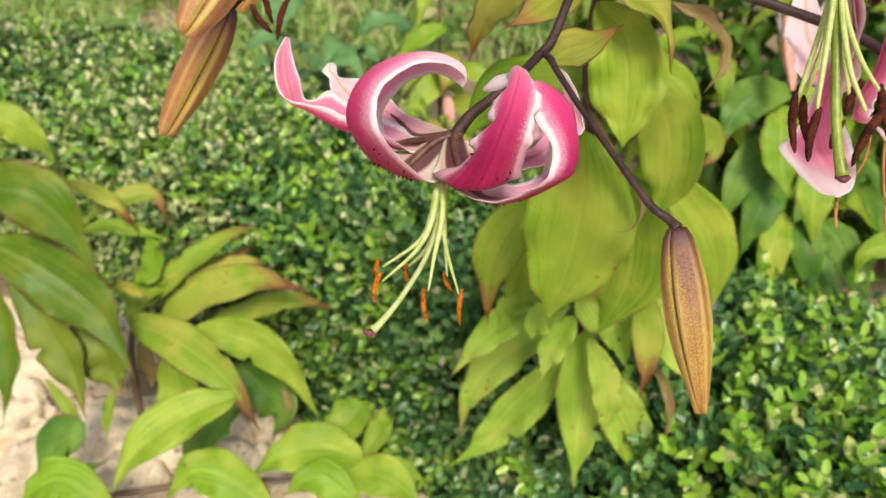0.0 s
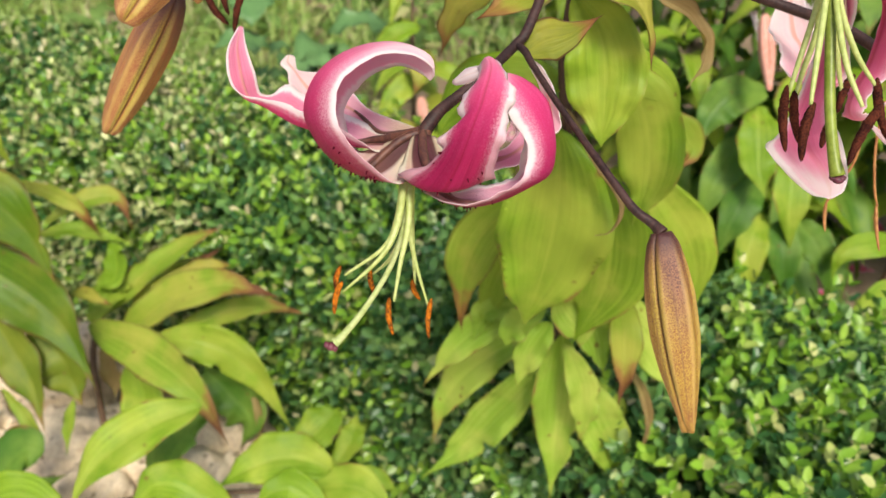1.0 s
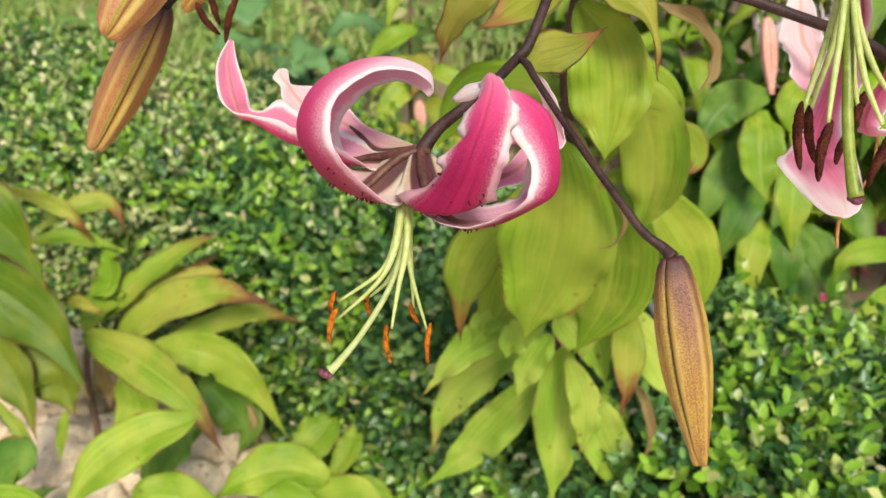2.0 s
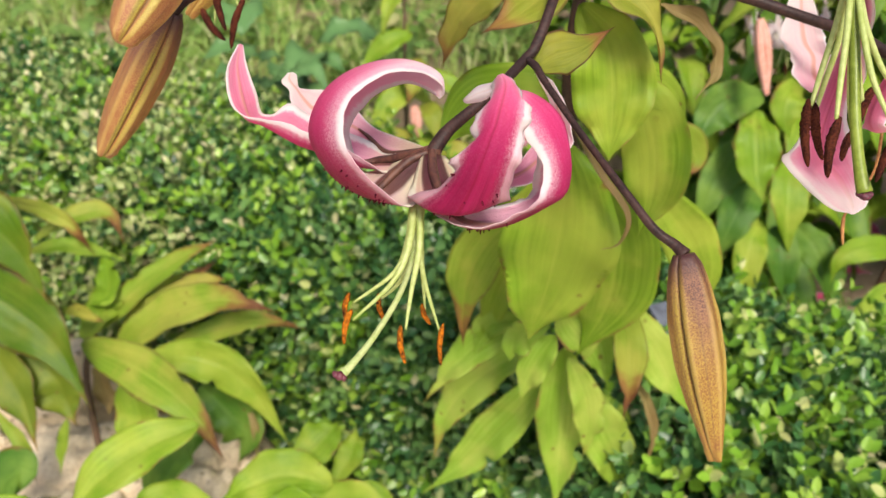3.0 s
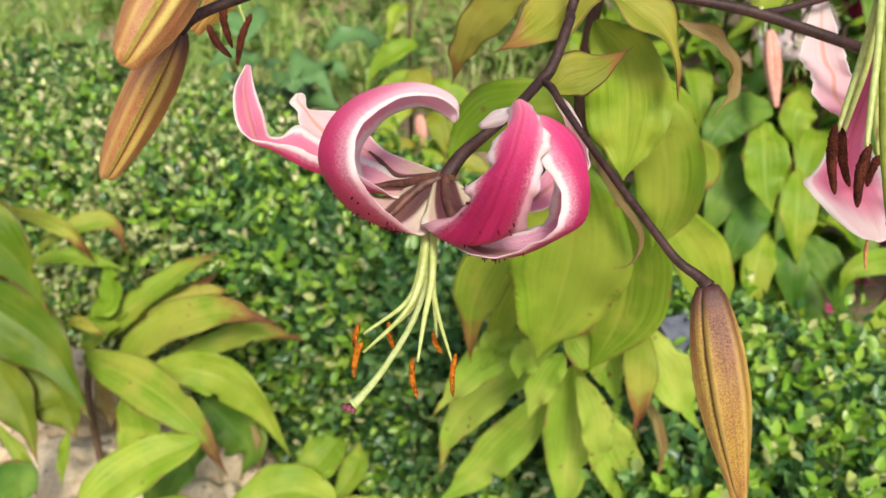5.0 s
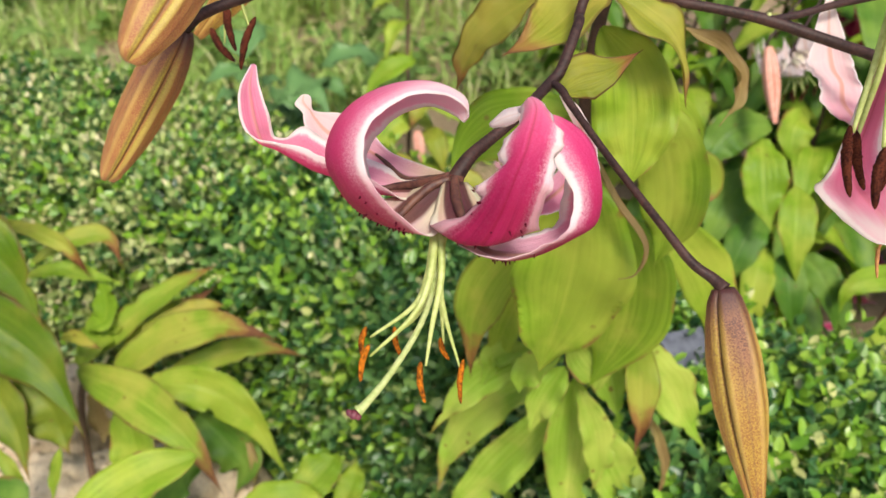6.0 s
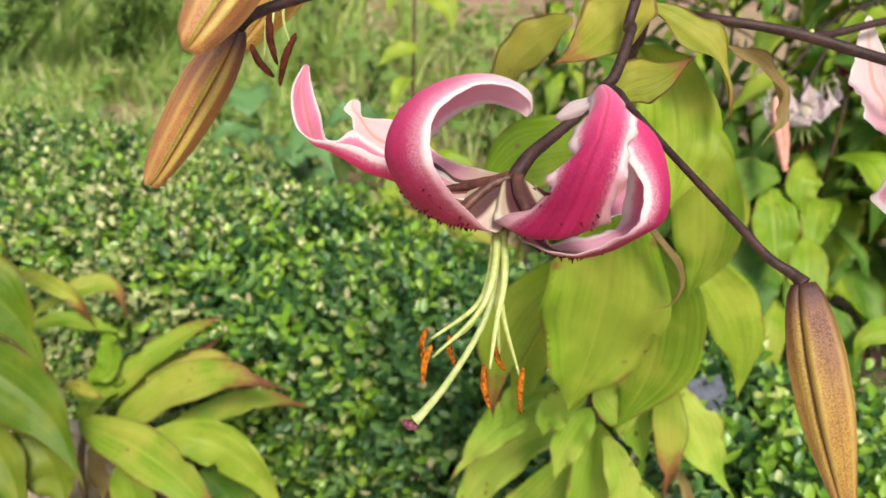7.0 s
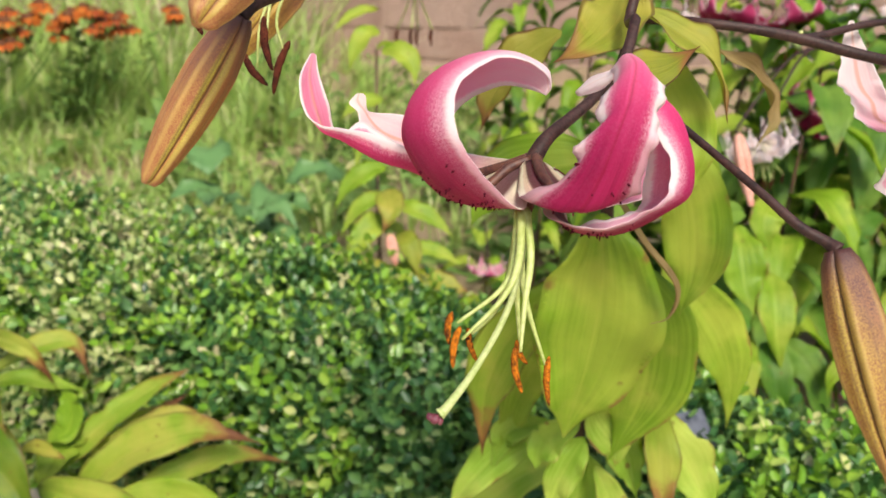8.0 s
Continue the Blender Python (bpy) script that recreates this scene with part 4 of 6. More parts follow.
for way, a, b in (
    ([(-0.0063, -0.0169, 0.9870), (-0.0086, -0.0290, 0.9738), (-0.0139, -0.0373, 0.9658), (-0.0296, -0.0451, 0.9568)], (-0.0313, -0.0427, 0.9600), (-0.0326, -0.0494, 0.9509)),
    ([(-0.0055, -0.0188, 0.9878), (-0.0082, -0.0353, 0.9753), (-0.0144, -0.0453, 0.9667), (-0.0289, -0.0552, 0.9564)], (-0.0294, -0.0527, 0.9600), (-0.0321, -0.0615, 0.9494)),
    ([(-0.0049, -0.0106, 0.9822), (-0.0072, -0.0117, 0.9569), (-0.0128, -0.0143, 0.9431), (-0.0208, -0.0164, 0.9349)], (-0.0224, -0.0150, 0.9369), (-0.0190, -0.0219, 0.9258)),
    ([(-0.0039, -0.0188, 0.9878), (-0.0034, -0.0316, 0.9753), (-0.0062, -0.0423, 0.9623), (-0.0084, -0.0527, 0.9497)], (-0.0104, -0.0517, 0.9511), (-0.0083, -0.0608, 0.9385)),
    ([(-0.0035, -0.0106, 0.9822), (-0.0035, -0.0072, 0.9596), (-0.0026, -0.0096, 0.9427), (-0.0014, -0.0151, 0.9282)], (-0.0028, -0.0137, 0.9303), (0.0012, -0.0193, 0.9225)),
    ([(-0.0027, -0.0155, 0.9856), (-0.0043, -0.0176, 0.9690), (-0.0014, -0.0234, 0.9509), (0.0052, -0.0328, 0.9312)], (0.0068, -0.0309, 0.9338), (0.0061, -0.0416, 0.9190))):
    part("filament", tube("filament", local(flower, way), [.0016, .0014, .0010, .0005], 10, 24), FILAMENT, flower)
    anther(flower, a, b, 0.0017, ANTHER, "orange anther dusted with pollen")

HANG = (-0.1, -0.85, 0.55)
# leaves of the main lily, from the top down
for pts, width, mat, up, kw in (
    ([(0.0685, 0.1385, 1.0479), (0.0610, 0.1215, 1.0330), (0.0448, 0.1044, 1.0230), (0.0225, 0.0896, 1.0162)], 0.0346, LEAF_YELLOW, (-.5, -.8, .4), dict(fold=.35)),
    ([(0.0517, 0.2096, 1.0095), (0.0298, 0.2100, 0.9931), (0.0125, 0.2069, 0.9718), (0.0042, 0.2012, 0.9470)], 0.0294, LEAF_YELLOW, (-.6, -.7, .5), dict(fold=.3)),
    ([(0.0790, 0.1518, 1.0321), (0.1011, 0.1373, 1.0207), (0.1184, 0.1297, 1.0067), (0.1247, 0.1171, 0.9792)], 0.0280, LEAF_YELLOW, (.5, -.7, .6), dict(fold=.3, twist=25)),
    ([(0.1245, 0.1495, 1.0119), (0.1511, 0.1520, 0.9983), (0.1626, 0.1483, 0.9762), (0.1527, 0.1399, 0.9579)], 0.0108, LEAF_DRY, (.5, -.7, .6), dict(fold=.7, wave=.15)),
    ([(0.0824, 0.1588, 1.0077), (0.0997, 0.1487, 0.9853), (0.1048, 0.1368, 0.9520), (0.1052, 0.1284, 0.9234)], 0.0470, LEAF, HANG, dict(fold=.2, broad=.5, point=.5)),
    ([(0.0882, 0.2055, 0.9699), (0.1371, 0.2281, 0.9329), (0.1700, 0.2362, 0.9101), (0.1862, 0.2417, 0.8837)], 0.0291, LEAF, (.3, -.8, .6), dict(fold=.3)),
    ([(0.0967, 0.2218, 0.9413), (0.1477, 0.2223, 0.9080), (0.1632, 0.2175, 0.8504), (0.1561, 0.2111, 0.8075)], 0.0502, LEAF, HANG, dict(fold=.22, broad=.5)),
    ([(0.0947, 0.2219, 0.9245), (0.0449, 0.2270, 0.9145), (0.0176, 0.2275, 0.8982), (0.0026, 0.2219, 0.8734)], 0.0482, LEAF, (-.3, -.7, .7), dict(fold=.25)),
    ([(0.0918, 0.2040, 0.9117), (0.1151, 0.1900, 0.8761), (0.1339, 0.1738, 0.8543), (0.1301, 0.1662, 0.8355), (0.1185, 0.1675, 0.8288)], 0.0065, LEAF_DRY, (.6, -.6, .3), dict(fold=.8, wave=.05, broad=.3)),
    ([(0.0922, 0.2189, 0.8862), (0.0958, 0.2071, 0.8360), (0.0913, 0.2062, 0.7667), (0.0805, 0.2093, 0.7029)], 0.0850, LEAF, HANG, dict(fold=.16, broad=.5, point=.5)),
    ([(0.1002, 0.2413, 0.8491), (0.1456, 0.2464, 0.7880), (0.1542, 0.2523, 0.7110), (0.1320, 0.2513, 0.6417)], 0.0717, LEAF, HANG, dict(fold=.25, broad=.5)),
    ([(0.1746, 0.3076, 0.8042), (0.2254, 0.3039, 0.7480), (0.2507, 0.3037, 0.6967), (0.2555, 0.2981, 0.6380)], 0.0478, LEAF, HANG, dict(fold=.22)),
    ([(0.1015, 0.2674, 0.8170), (0.0495, 0.2749, 0.7592), (0.0294, 0.2798, 0.6979), (0.0296, 0.2772, 0.6263)], 0.0445, LEAF_RED, HANG, dict(fold=.35, wave=.1)),
    ([(0.1126, 0.3005, 0.7604), (0.0734, 0.3002, 0.7089), (0.0560, 0.2981, 0.6551), (0.0511, 0.2936, 0.6148)], 0.0320, LEAF, HANG, dict(fold=.35, wave=.1)),
    ([(0.1646, 0.2976, 0.8585), (0.2024, 0.3102, 0.8418), (0.2222, 0.3080, 0.8217), (0.2058, 0.2966, 0.8060)], 0.0283, LEAF_RED, (.3, -.8, .5), dict(fold=.4)),
):
    leaf(lily, pts, width, up, mat, **kw)
for pts, width, mat, kw in (
    ([(0.1057, 0.2878, 0.6511), (0.0560, 0.2927, 0.6271), (0.0183, 0.2873, 0.5892), (-0.0107, 0.2779, 0.5456)], 0.0351, LEAF_LOW, {}),
    ([(0.1177, 0.3295, 0.5859), (0.0621, 0.3454, 0.5314), (0.0199, 0.3442, 0.4684), (0.0000, 0.3294, 0.3868)], 0.0474, LEAF_LOW, {}),
    ([(0.1235, 0.3233, 0.5469), (0.0836, 0.3312, 0.4659), (0.0412, 0.3337, 0.3928), (-0.0154, 0.3244, 0.3340)], 0.0526, LEAF_LOW, {}),
    ([(0.1118, 0.2551, 0.6673), (0.1004, 0.2510, 0.6463), (0.0897, 0.2498, 0.6141), (0.0840, 0.2419, 0.5879)], 0.0314, LEAF_LOW, {}),
    ([(0.1329, 0.3017, 0.6090), (0.1362, 0.2970, 0.5412), (0.1395, 0.2860, 0.4648), (0.1397, 0.2645, 0.3741)], 0.0598, LEAF_LOW, dict(fold=.3)),
    ([(0.1332, 0.2822, 0.6127), (0.1534, 0.2722, 0.5684), (0.1600, 0.2645, 0.5272), (0.1578, 0.2600, 0.4903)], 0.0337, LEAF_LOW, {}),
    ([(0.1461, 0.3137, 0.5489), (0.1884, 0.3128, 0.4712), (0.2137, 0.3047, 0.4140), (0.2404, 0.2872, 0.3441)], 0.0561, LEAF_LOW, {}),
    ([(0.1562, 0.3492, 0.5211), (0.2063, 0.3386, 0.4607), (0.2523, 0.3340, 0.4084), (0.2913, 0.3184, 0.3563)], 0.0393, LEAF_LOW, {}),
    ([(0.1658, 0.2935, 0.6896), (0.1863, 0.2824, 0.6436), (0.1907, 0.2635, 0.6023), (0.1869, 0.2440, 0.5602)], 0.0332, LEAF_RED, {}),
    ([(0.1487, 0.3113, 0.6528), (0.1591, 0.3020, 0.6246), (0.1696, 0.2922, 0.5959), (0.1787, 0.2827, 0.5675)], 0.0387, LEAF_LOW, dict(wave=.07)),
    ([(0.1616, 0.3010, 0.6692), (0.2119, 0.2992, 0.6209), (0.2397, 0.2894, 0.5766), (0.2745, 0.2768, 0.5288)], 0.0460, LEAF_LOW, {}),
    ([(0.2082, 0.3178, 0.5546), (0.2287, 0.3068, 0.5241), (0.2388, 0.2918, 0.4881), (0.2297, 0.2732, 0.4473)], 0.0115, LEAF_DRY, dict(fold=.9)),
    ([(0.0913, 0.2841, 0.6613), (0.0553, 0.2940, 0.6443), (0.0478, 0.2926, 0.6270), (0.0376, 0.2844, 0.6004)], 0.0255, LEAF_LOW, dict(wave=.07)),
    ([(0.1042, 0.2476, 0.6876), (0.0837, 0.2548, 0.6669), (0.0744, 0.2537, 0.6501), (0.0718, 0.2525, 0.6332)], 0.0310, LEAF_LOW, {}),
    ([(0.1138, 0.2594, 0.7039), (0.1244, 0.2612, 0.6757), (0.1416, 0.2559, 0.6531), (0.1408, 0.2539, 0.6350)], 0.0357, LEAF_LOW, {}),
):
    leaf(lily, pts, width * 0.96, (-0.05, -0.62, 0.75), mat, **({"fold": .38, "bites": 2, "wave": .08, "point": 1.3, **kw}))

# side branch over to the second flower, with its thinner fork
part("branch", tube("branch", local(lily, [(0.0841, 0.2019, 1.0194), (0.0965, 0.1816, 1.0221), (0.1137, 0.1532, 1.0255), (0.1395, 0.1437, 1.0243), (0.1653, 0.1396, 1.0204), (0.1940, 0.1269, 1.0148), (0.2166, 0.1066, 1.0124), (0.2344, 0.0794, 1.0091), (0.2346, 0.0514, 1.0300), (0.2092, 0.0494, 1.0699), (0.1761, 0.0457, 1.0817), (0.1671, 0.0365, 1.0776)]), [.0030, .0029, .0027, .0027, .0031, .0029, .0029, .003, .003, .003, .003, .003], 12, knobs=.06), STEM, lily)
part("branch", tube("branch", local(lily, [(0.1653, 0.1396, 1.0204), (0.1813, 0.1445, 1.0220), (0.2062, 0.1534, 1.0258), (0.2508, 0.1736, 1.0281), (0.2825, 0.1795, 1.0363)]), [.0022, .0021, .002, .002, .002], 10, knobs=.06), STEM, lily)
nodule = part("node_scar", ball(.0014, .8, 4, .3), FILAMENT, lily, "pale leaf scar on the branch")
nodule.location = local(lily, (0.1646, 0.1394, 1.0235))

second = part("flower", tube("flower", local(lily, [(0.1671, 0.0368, 1.0780), (0.1655, 0.0319, 1.0747), (0.1645, 0.0267, 1.0709), (0.1638, 0.0231, 1.0676)]), [.003, .004, .003, .002], 12), OVARY, lily, "drooping pale pink lily flower with maroon anthers")
part("style", tube("style", local(second, [(0.1640, 0.0238, 1.0685), (0.1635, 0.0055, 1.0486), (0.1639, -0.0119, 1.0263), (0.1660, -0.0232, 1.0107), (0.1681, -0.0289, 1.0029)]), [.0020, .0021, .0021, .0023, .0030], 12), STYLE_GREEN, second, "thick green style")
for k, (a, b) in enumerate((((0, 0, 0), 1.0), ((.0016, .0005, .0004), .75), ((-.0016, .0008, .0002), .75))):
    ob = part("stigma", ball(.0024 * b, .7, k + 7, .35), STIGMA, second, "dark lobed stigma")
    ob.location = local(second, (0.1683, -0.0297, 1.0018)) + a
for way, a, b in (
    ([(0.1637, 0.0267, 1.0675), (0.1622, 0.0217, 1.0487), (0.1582, 0.0138, 1.0328), (0.1553, 0.0079, 1.0211)], (0.1543, 0.0096, 1.0235), (0.1556, -0.0052, 0.9997)),
    ([(0.1642, 0.0267, 1.0675), (0.1653, 0.0219, 1.0439), (0.1624, 0.0167, 1.0265), (0.1611, 0.0139, 1.0176)], (0.1606, 0.0150, 1.0191), (0.1643, 0.0018, 0.9991)),
    ([(0.1627, 0.0227, 1.0689), (0.1587, 0.0055, 1.0553), (0.1552, -0.0086, 1.0410), (0.1532, -0.0188, 1.0287)], (0.1546, -0.0182, 1.0296), (0.1508, -0.0310, 1.0102)),
    ([(0.1673, 0.0287, 1.0669), (0.1759, 0.0314, 1.0450), (0.1825, 0.0297, 1.0257), (0.1872, 0.0261, 1.0122)], (0.1923, 0.0316, 1.0197), (0.1854, 0.0212, 1.0055)),
    ([(0.1649, 0.0228, 1.0689), (0.1644, 0.0055, 1.0554), (0.1666, -0.0094, 1.0416), (0.1725, -0.0207, 1.0294)], (0.1805, -0.0197, 1.0309), (0.1685, -0.0326, 1.0097)),
    ([(0.1663, 0.0248, 1.0682), (0.1706, 0.0164, 1.0533), (0.1779, 0.0086, 1.0392), (0.1874, 0.0027, 1.0277)], (0.1880, 0.0047, 1.0304), (0.1946, -0.0101, 1.0083)),
    ([(0.1683, 0.0307, 1.0662), (0.1789, 0.0381, 1.0373), (0.1861, 0.0377, 1.0111), (0.1903, 0.0326, 0.9956)], (0.1918, 0.0336, 0.9971), (0.1855, 0.0251, 0.9853)),
)[:7]:
    part("filament", tube("filament", local(second, way), [.0013, .0013, .0012, .0008], 8, 20), FILAMENT, second)
    anther(second, a, b, 0.0025, ANTHER_DARK, "dark maroon anther")
tepal(second, [(0.1706, 0.0447, 1.0718), (0.1943, 0.0694, 1.0378), (0.2082, 0.0914, 1.0000), (0.2067, 0.1020, 0.9806), (0.1993, 0.1261, 0.9797), (0.2006, 0.1343, 0.9877), (0.1946, 0.1378, 0.9924), (0.1936, 0.1435, 0.9986), (0.1959, 0.1498, 1.0072), (0.1995, 0.1582, 1.0171), (0.2042, 0.1653, 1.0252)],
      [(0.1724, 0.0447, 1.0719), (0.1974, 0.0694, 1.0378), (0.2191, 0.0899, 0.9979), (0.2221, 0.0985, 0.9842), (0.2223, 0.1224, 0.9798), (0.2222, 0.1336, 0.9867), (0.2197, 0.1401, 0.9939), (0.2175, 0.1451, 0.9990), (0.2142, 0.1515, 1.0079), (0.2102, 0.1579, 1.0167), (0.2076, 0.1654, 1.0253)],
      None, middle=[(0.1715, 0.0447, 1.0718), (0.1981, 0.0743, 1.0360), (0.2155, 0.0953, 0.9968), (0.2095, 0.0916, 0.9833), (0.2118, 0.1260, 0.9796), (0.2139, 0.1405, 0.9859), (0.2097, 0.1460, 0.9918), (0.2080, 0.1507, 0.9982), (0.2063, 0.1553, 1.0079), (0.2057, 0.1613, 1.0180), (0.2057, 0.1659, 1.0260)],
      ruffle=.0012, margin=.04, tint=((.2, .3, .4, .5, .2, 0, 0, 0, 0, 0, 0), (.55, .5, .4, .3, .3, .3, .4, .7, 1), (.4, .4, .5, .6, .8, .85, .9, .9, .95, 1)))
tepal(second, [(0.1673, 0.0403, 1.0743), (0.1988, 0.0871, 1.0282), (0.1975, 0.0880, 0.9953), (0.1853, 0.0698, 0.9703), (0.1732, 0.0561, 0.9684), (0.1761, 0.0342, 0.9672), (0.1780, 0.0086, 0.9711), (0.1824, -0.0012, 0.9747)],
      [(0.1718, 0.0403, 1.0743), (0.2020, 0.0695, 1.0379), (0.2046, 0.0729, 1.0086), (0.2050, 0.0683, 0.9852), (0.2067, 0.0499, 0.9769), (0.2008, 0.0235, 0.9746), (0.1929, 0.0063, 0.9748), (0.1860, -0.0007, 0.9753)],
      None, middle=[(0.1696, 0.0403, 1.0743), (0.2006, 0.0782, 1.0328), (0.2019, 0.0802, 1.0016), (0.1957, 0.0694, 0.9782), (0.1924, 0.0528, 0.9708), (0.1908, 0.0292, 0.9723), (0.1869, 0.0082, 0.9740), (0.1836, -0.0012, 0.9747)],
      ruffle=.0004, margin=.14, tint=((.6, .5, .4, .3, .1, 0, 0, 0), (.3, .3, .25, .2, .25, .45, .85, 1), (.5, .8)))
tepal(second, [(0.1705, 0.0353, 1.0759), (0.2093, 0.0628, 1.0458), (0.2101, 0.0560, 1.0193), (0.2002, 0.0446, 1.0037), (0.1966, 0.0341, 0.9978), (0.2053, 0.0291, 0.9993), (0.2099, 0.0291, 1.0078)],
      [(0.1682, 0.0353, 1.0759), (0.2079, 0.0406, 1.0492), (0.2064, 0.0300, 1.0260), (0.1986, 0.0245, 1.0100), (0.1975, 0.0214, 1.0057), (0.2023, 0.0214, 1.0058), (0.2087, 0.0267, 1.0096)],
      [0, .004, .004, .003, .002, 0, 0], tint=((.3, .1, 0, 0, 0), (.1, .1, .2, .4, .8), (.6, .7, .8)))
tepal(second, [(0.1680, 0.0308, 1.0783), (0.2065, 0.0363, 1.0603), (0.2223, 0.0283, 1.0323), (0.2211, 0.0175, 1.0089), (0.2069, 0.0117, 1.0009), (0.2000, 0.0188, 1.0022)],
      [(0.1644, 0.0258, 1.0798), (0.2033, 0.0192, 1.0708), (0.2167, 0.0004, 1.0449), (0.2150, -0.0099, 1.0138), (0.2009, -0.0054, 1.0029), (0.1995, 0.0181, 1.0012)],
      [0, .004, .005, .004, .002, 0], tint=((.3, .1, 0, 0, 0), (.1, .1, .2, .4, .8), (.6, .7, .8)))
for way, a, b in (([(0.2155, 0.0539, 0.9897), (0.2170, 0.0493, 0.9669), (0.2123, 0.0491, 0.9501), (0.2096, 0.0480, 0.9402)], (0.2099, 0.0489, 0.9414), (0.2118, 0.0432, 0.9256)),
                  ([(0.2250, 0.0574, 0.9944), (0.2267, 0.0529, 0.9717), (0.2320, 0.0495, 0.9505), (0.2362, 0.0477, 0.9397)], (0.2358, 0.0486, 0.9408), (0.2407, 0.0377, 0.9179))):
    part("filament", tube("filament", local(second, way), [.0008, .0007, .0007, .0006], 8, 16), WITHERED, second)
    anther(second, a, b, 0.0012, WITHERED, "withered brown anther")

# buds on the other side, their pedicels arching to the stem's top
part("pedicel", tube("pedicel", local(lily, [STEM_TOP, (0.0030, 0.1322, 1.0732), (-0.0573, 0.0849, 1.0591), (-0.0788, 0.0625, 1.0539), (-0.0935, 0.0506, 1.0511), (-0.1040, 0.0434, 1.0479), (-0.1093, 0.0390, 1.0436)]), [.0035, .003, .0026, .0024, .0023, .0024, .0028], 12, knobs=.06), STEM, lily)
bud(lily, (-0.1090, 0.0393, 1.0440), (-0.1506, 0.0313, 0.9786), 0.0091, material=BUD_RED, phase=0.78, blunt=1.0, label="hanging russet closed bud")
part("pedicel", tube("pedicel", local(lily, [STEM_TOP, (0.0029, 0.1387, 1.0821), (-0.0636, 0.0774, 1.0828), (-0.0885, 0.0340, 1.0826), (-0.0941, 0.0260, 1.0801)]), [.0035, .003, .0026, .0024, .0028], 12, knobs=.06), STEM, lily)
bud(lily, (-0.0937, 0.0263, 1.0805), (-0.1157, -0.0065, 1.0490), 0.0104, material=BUD_RED, phase=0.6, blunt=1.0, label="hanging russet closed bud")
part("pedicel", tube("pedicel", local(lily, [STEM_TOP, (0.0093, 0.2403, 1.0936), (-0.0573, 0.2530, 1.0691), (-0.0860, 0.1781, 1.0524), (-0.0924, 0.1650, 1.0484)]), [.003, .0026, .0023, .0022, .0026], 10, knobs=.06), STEM, lily)
bud(lily, (-0.0924, 0.1653, 1.0489), (-0.1386, 0.1527, 0.9989), 0.0095, label="olive and orange closed bud")
third = part("flower", tube("flower", local(lily, [(-0.0885, 0.1633, 1.0891), (-0.0927, 0.1600, 1.0813), (-0.0969, 0.1566, 1.0736)]), [.003, .004, .002], 10), OVARY, lily, "lily flower whose maroon anthers hang free")
part("pedicel", tube("pedicel", local(lily, [STEM_TOP, (0.0099, 0.1858, 1.1101), (-0.0490, 0.1794, 1.1082), (-0.0828, 0.1666, 1.0969), (-0.0885, 0.1631, 1.0886)]), [.003, .0026, .0023, .0022, .0026], 10), STEM, lily)
for way, a, b in (
    ([(-0.0969, 0.1566, 1.0736), (-0.1060, 0.1516, 1.0498), (-0.1172, 0.1421, 1.0234), (-0.1195, 0.1344, 1.0021)], (-0.1267, 0.1382, 1.0089), (-0.1141, 0.1301, 0.9940)),
    ([(-0.0963, 0.1566, 1.0736), (-0.1021, 0.1418, 1.0510), (-0.1100, 0.1320, 1.0361), (-0.1120, 0.1230, 1.0214)], (-0.1133, 0.1269, 1.0293), (-0.1095, 0.1171, 1.0048)),
    ([(-0.0958, 0.1566, 1.0736), (-0.0986, 0.1479, 1.0504), (-0.1089, 0.1407, 1.0265), (-0.1051, 0.1359, 1.0077)], (-0.1028, 0.1393, 1.0151), (-0.1115, 0.1299, 0.9894)),
    ([(-0.0975, 0.1567, 1.0736), (-0.1207, 0.1425, 1.0610), (-0.1354, 0.1280, 1.0492), (-0.1421, 0.1238, 1.0393)], (-0.1456, 0.1246, 1.0404), (-0.1413, 0.1155, 1.0218)),
):
    part("filament", tube("filament", local(third, way), [.0010, .0009, .0008, .0005], 8, 20), FILAMENT, third)
    anther(third, a, b, 0.0027, ANTHER_DARK, "dark maroon anther")
for l, r in (((-0.02, 0.01), (0.0, -0.02)), ((0.0, 0.03), (0.02, 0.03)), ((0.03, 0.0), (0.03, -0.02))):
    b0 = np.array((-0.0927, 0.1606, 1.0826))
    d = np.array([(l[0] + r[0]) * 1.3, (l[1] + r[1]) * 1.3, 0])
    leaf(third, [b0, b0 + d + (0, 0, -.012), b0 + 2 * d + (0, 0, .012), b0 + 1.8 * d + (0, 0, .05)], .026, (d[0], d[1], .3), PETAL, .2, .05, name="tepal", n=(16, 9))


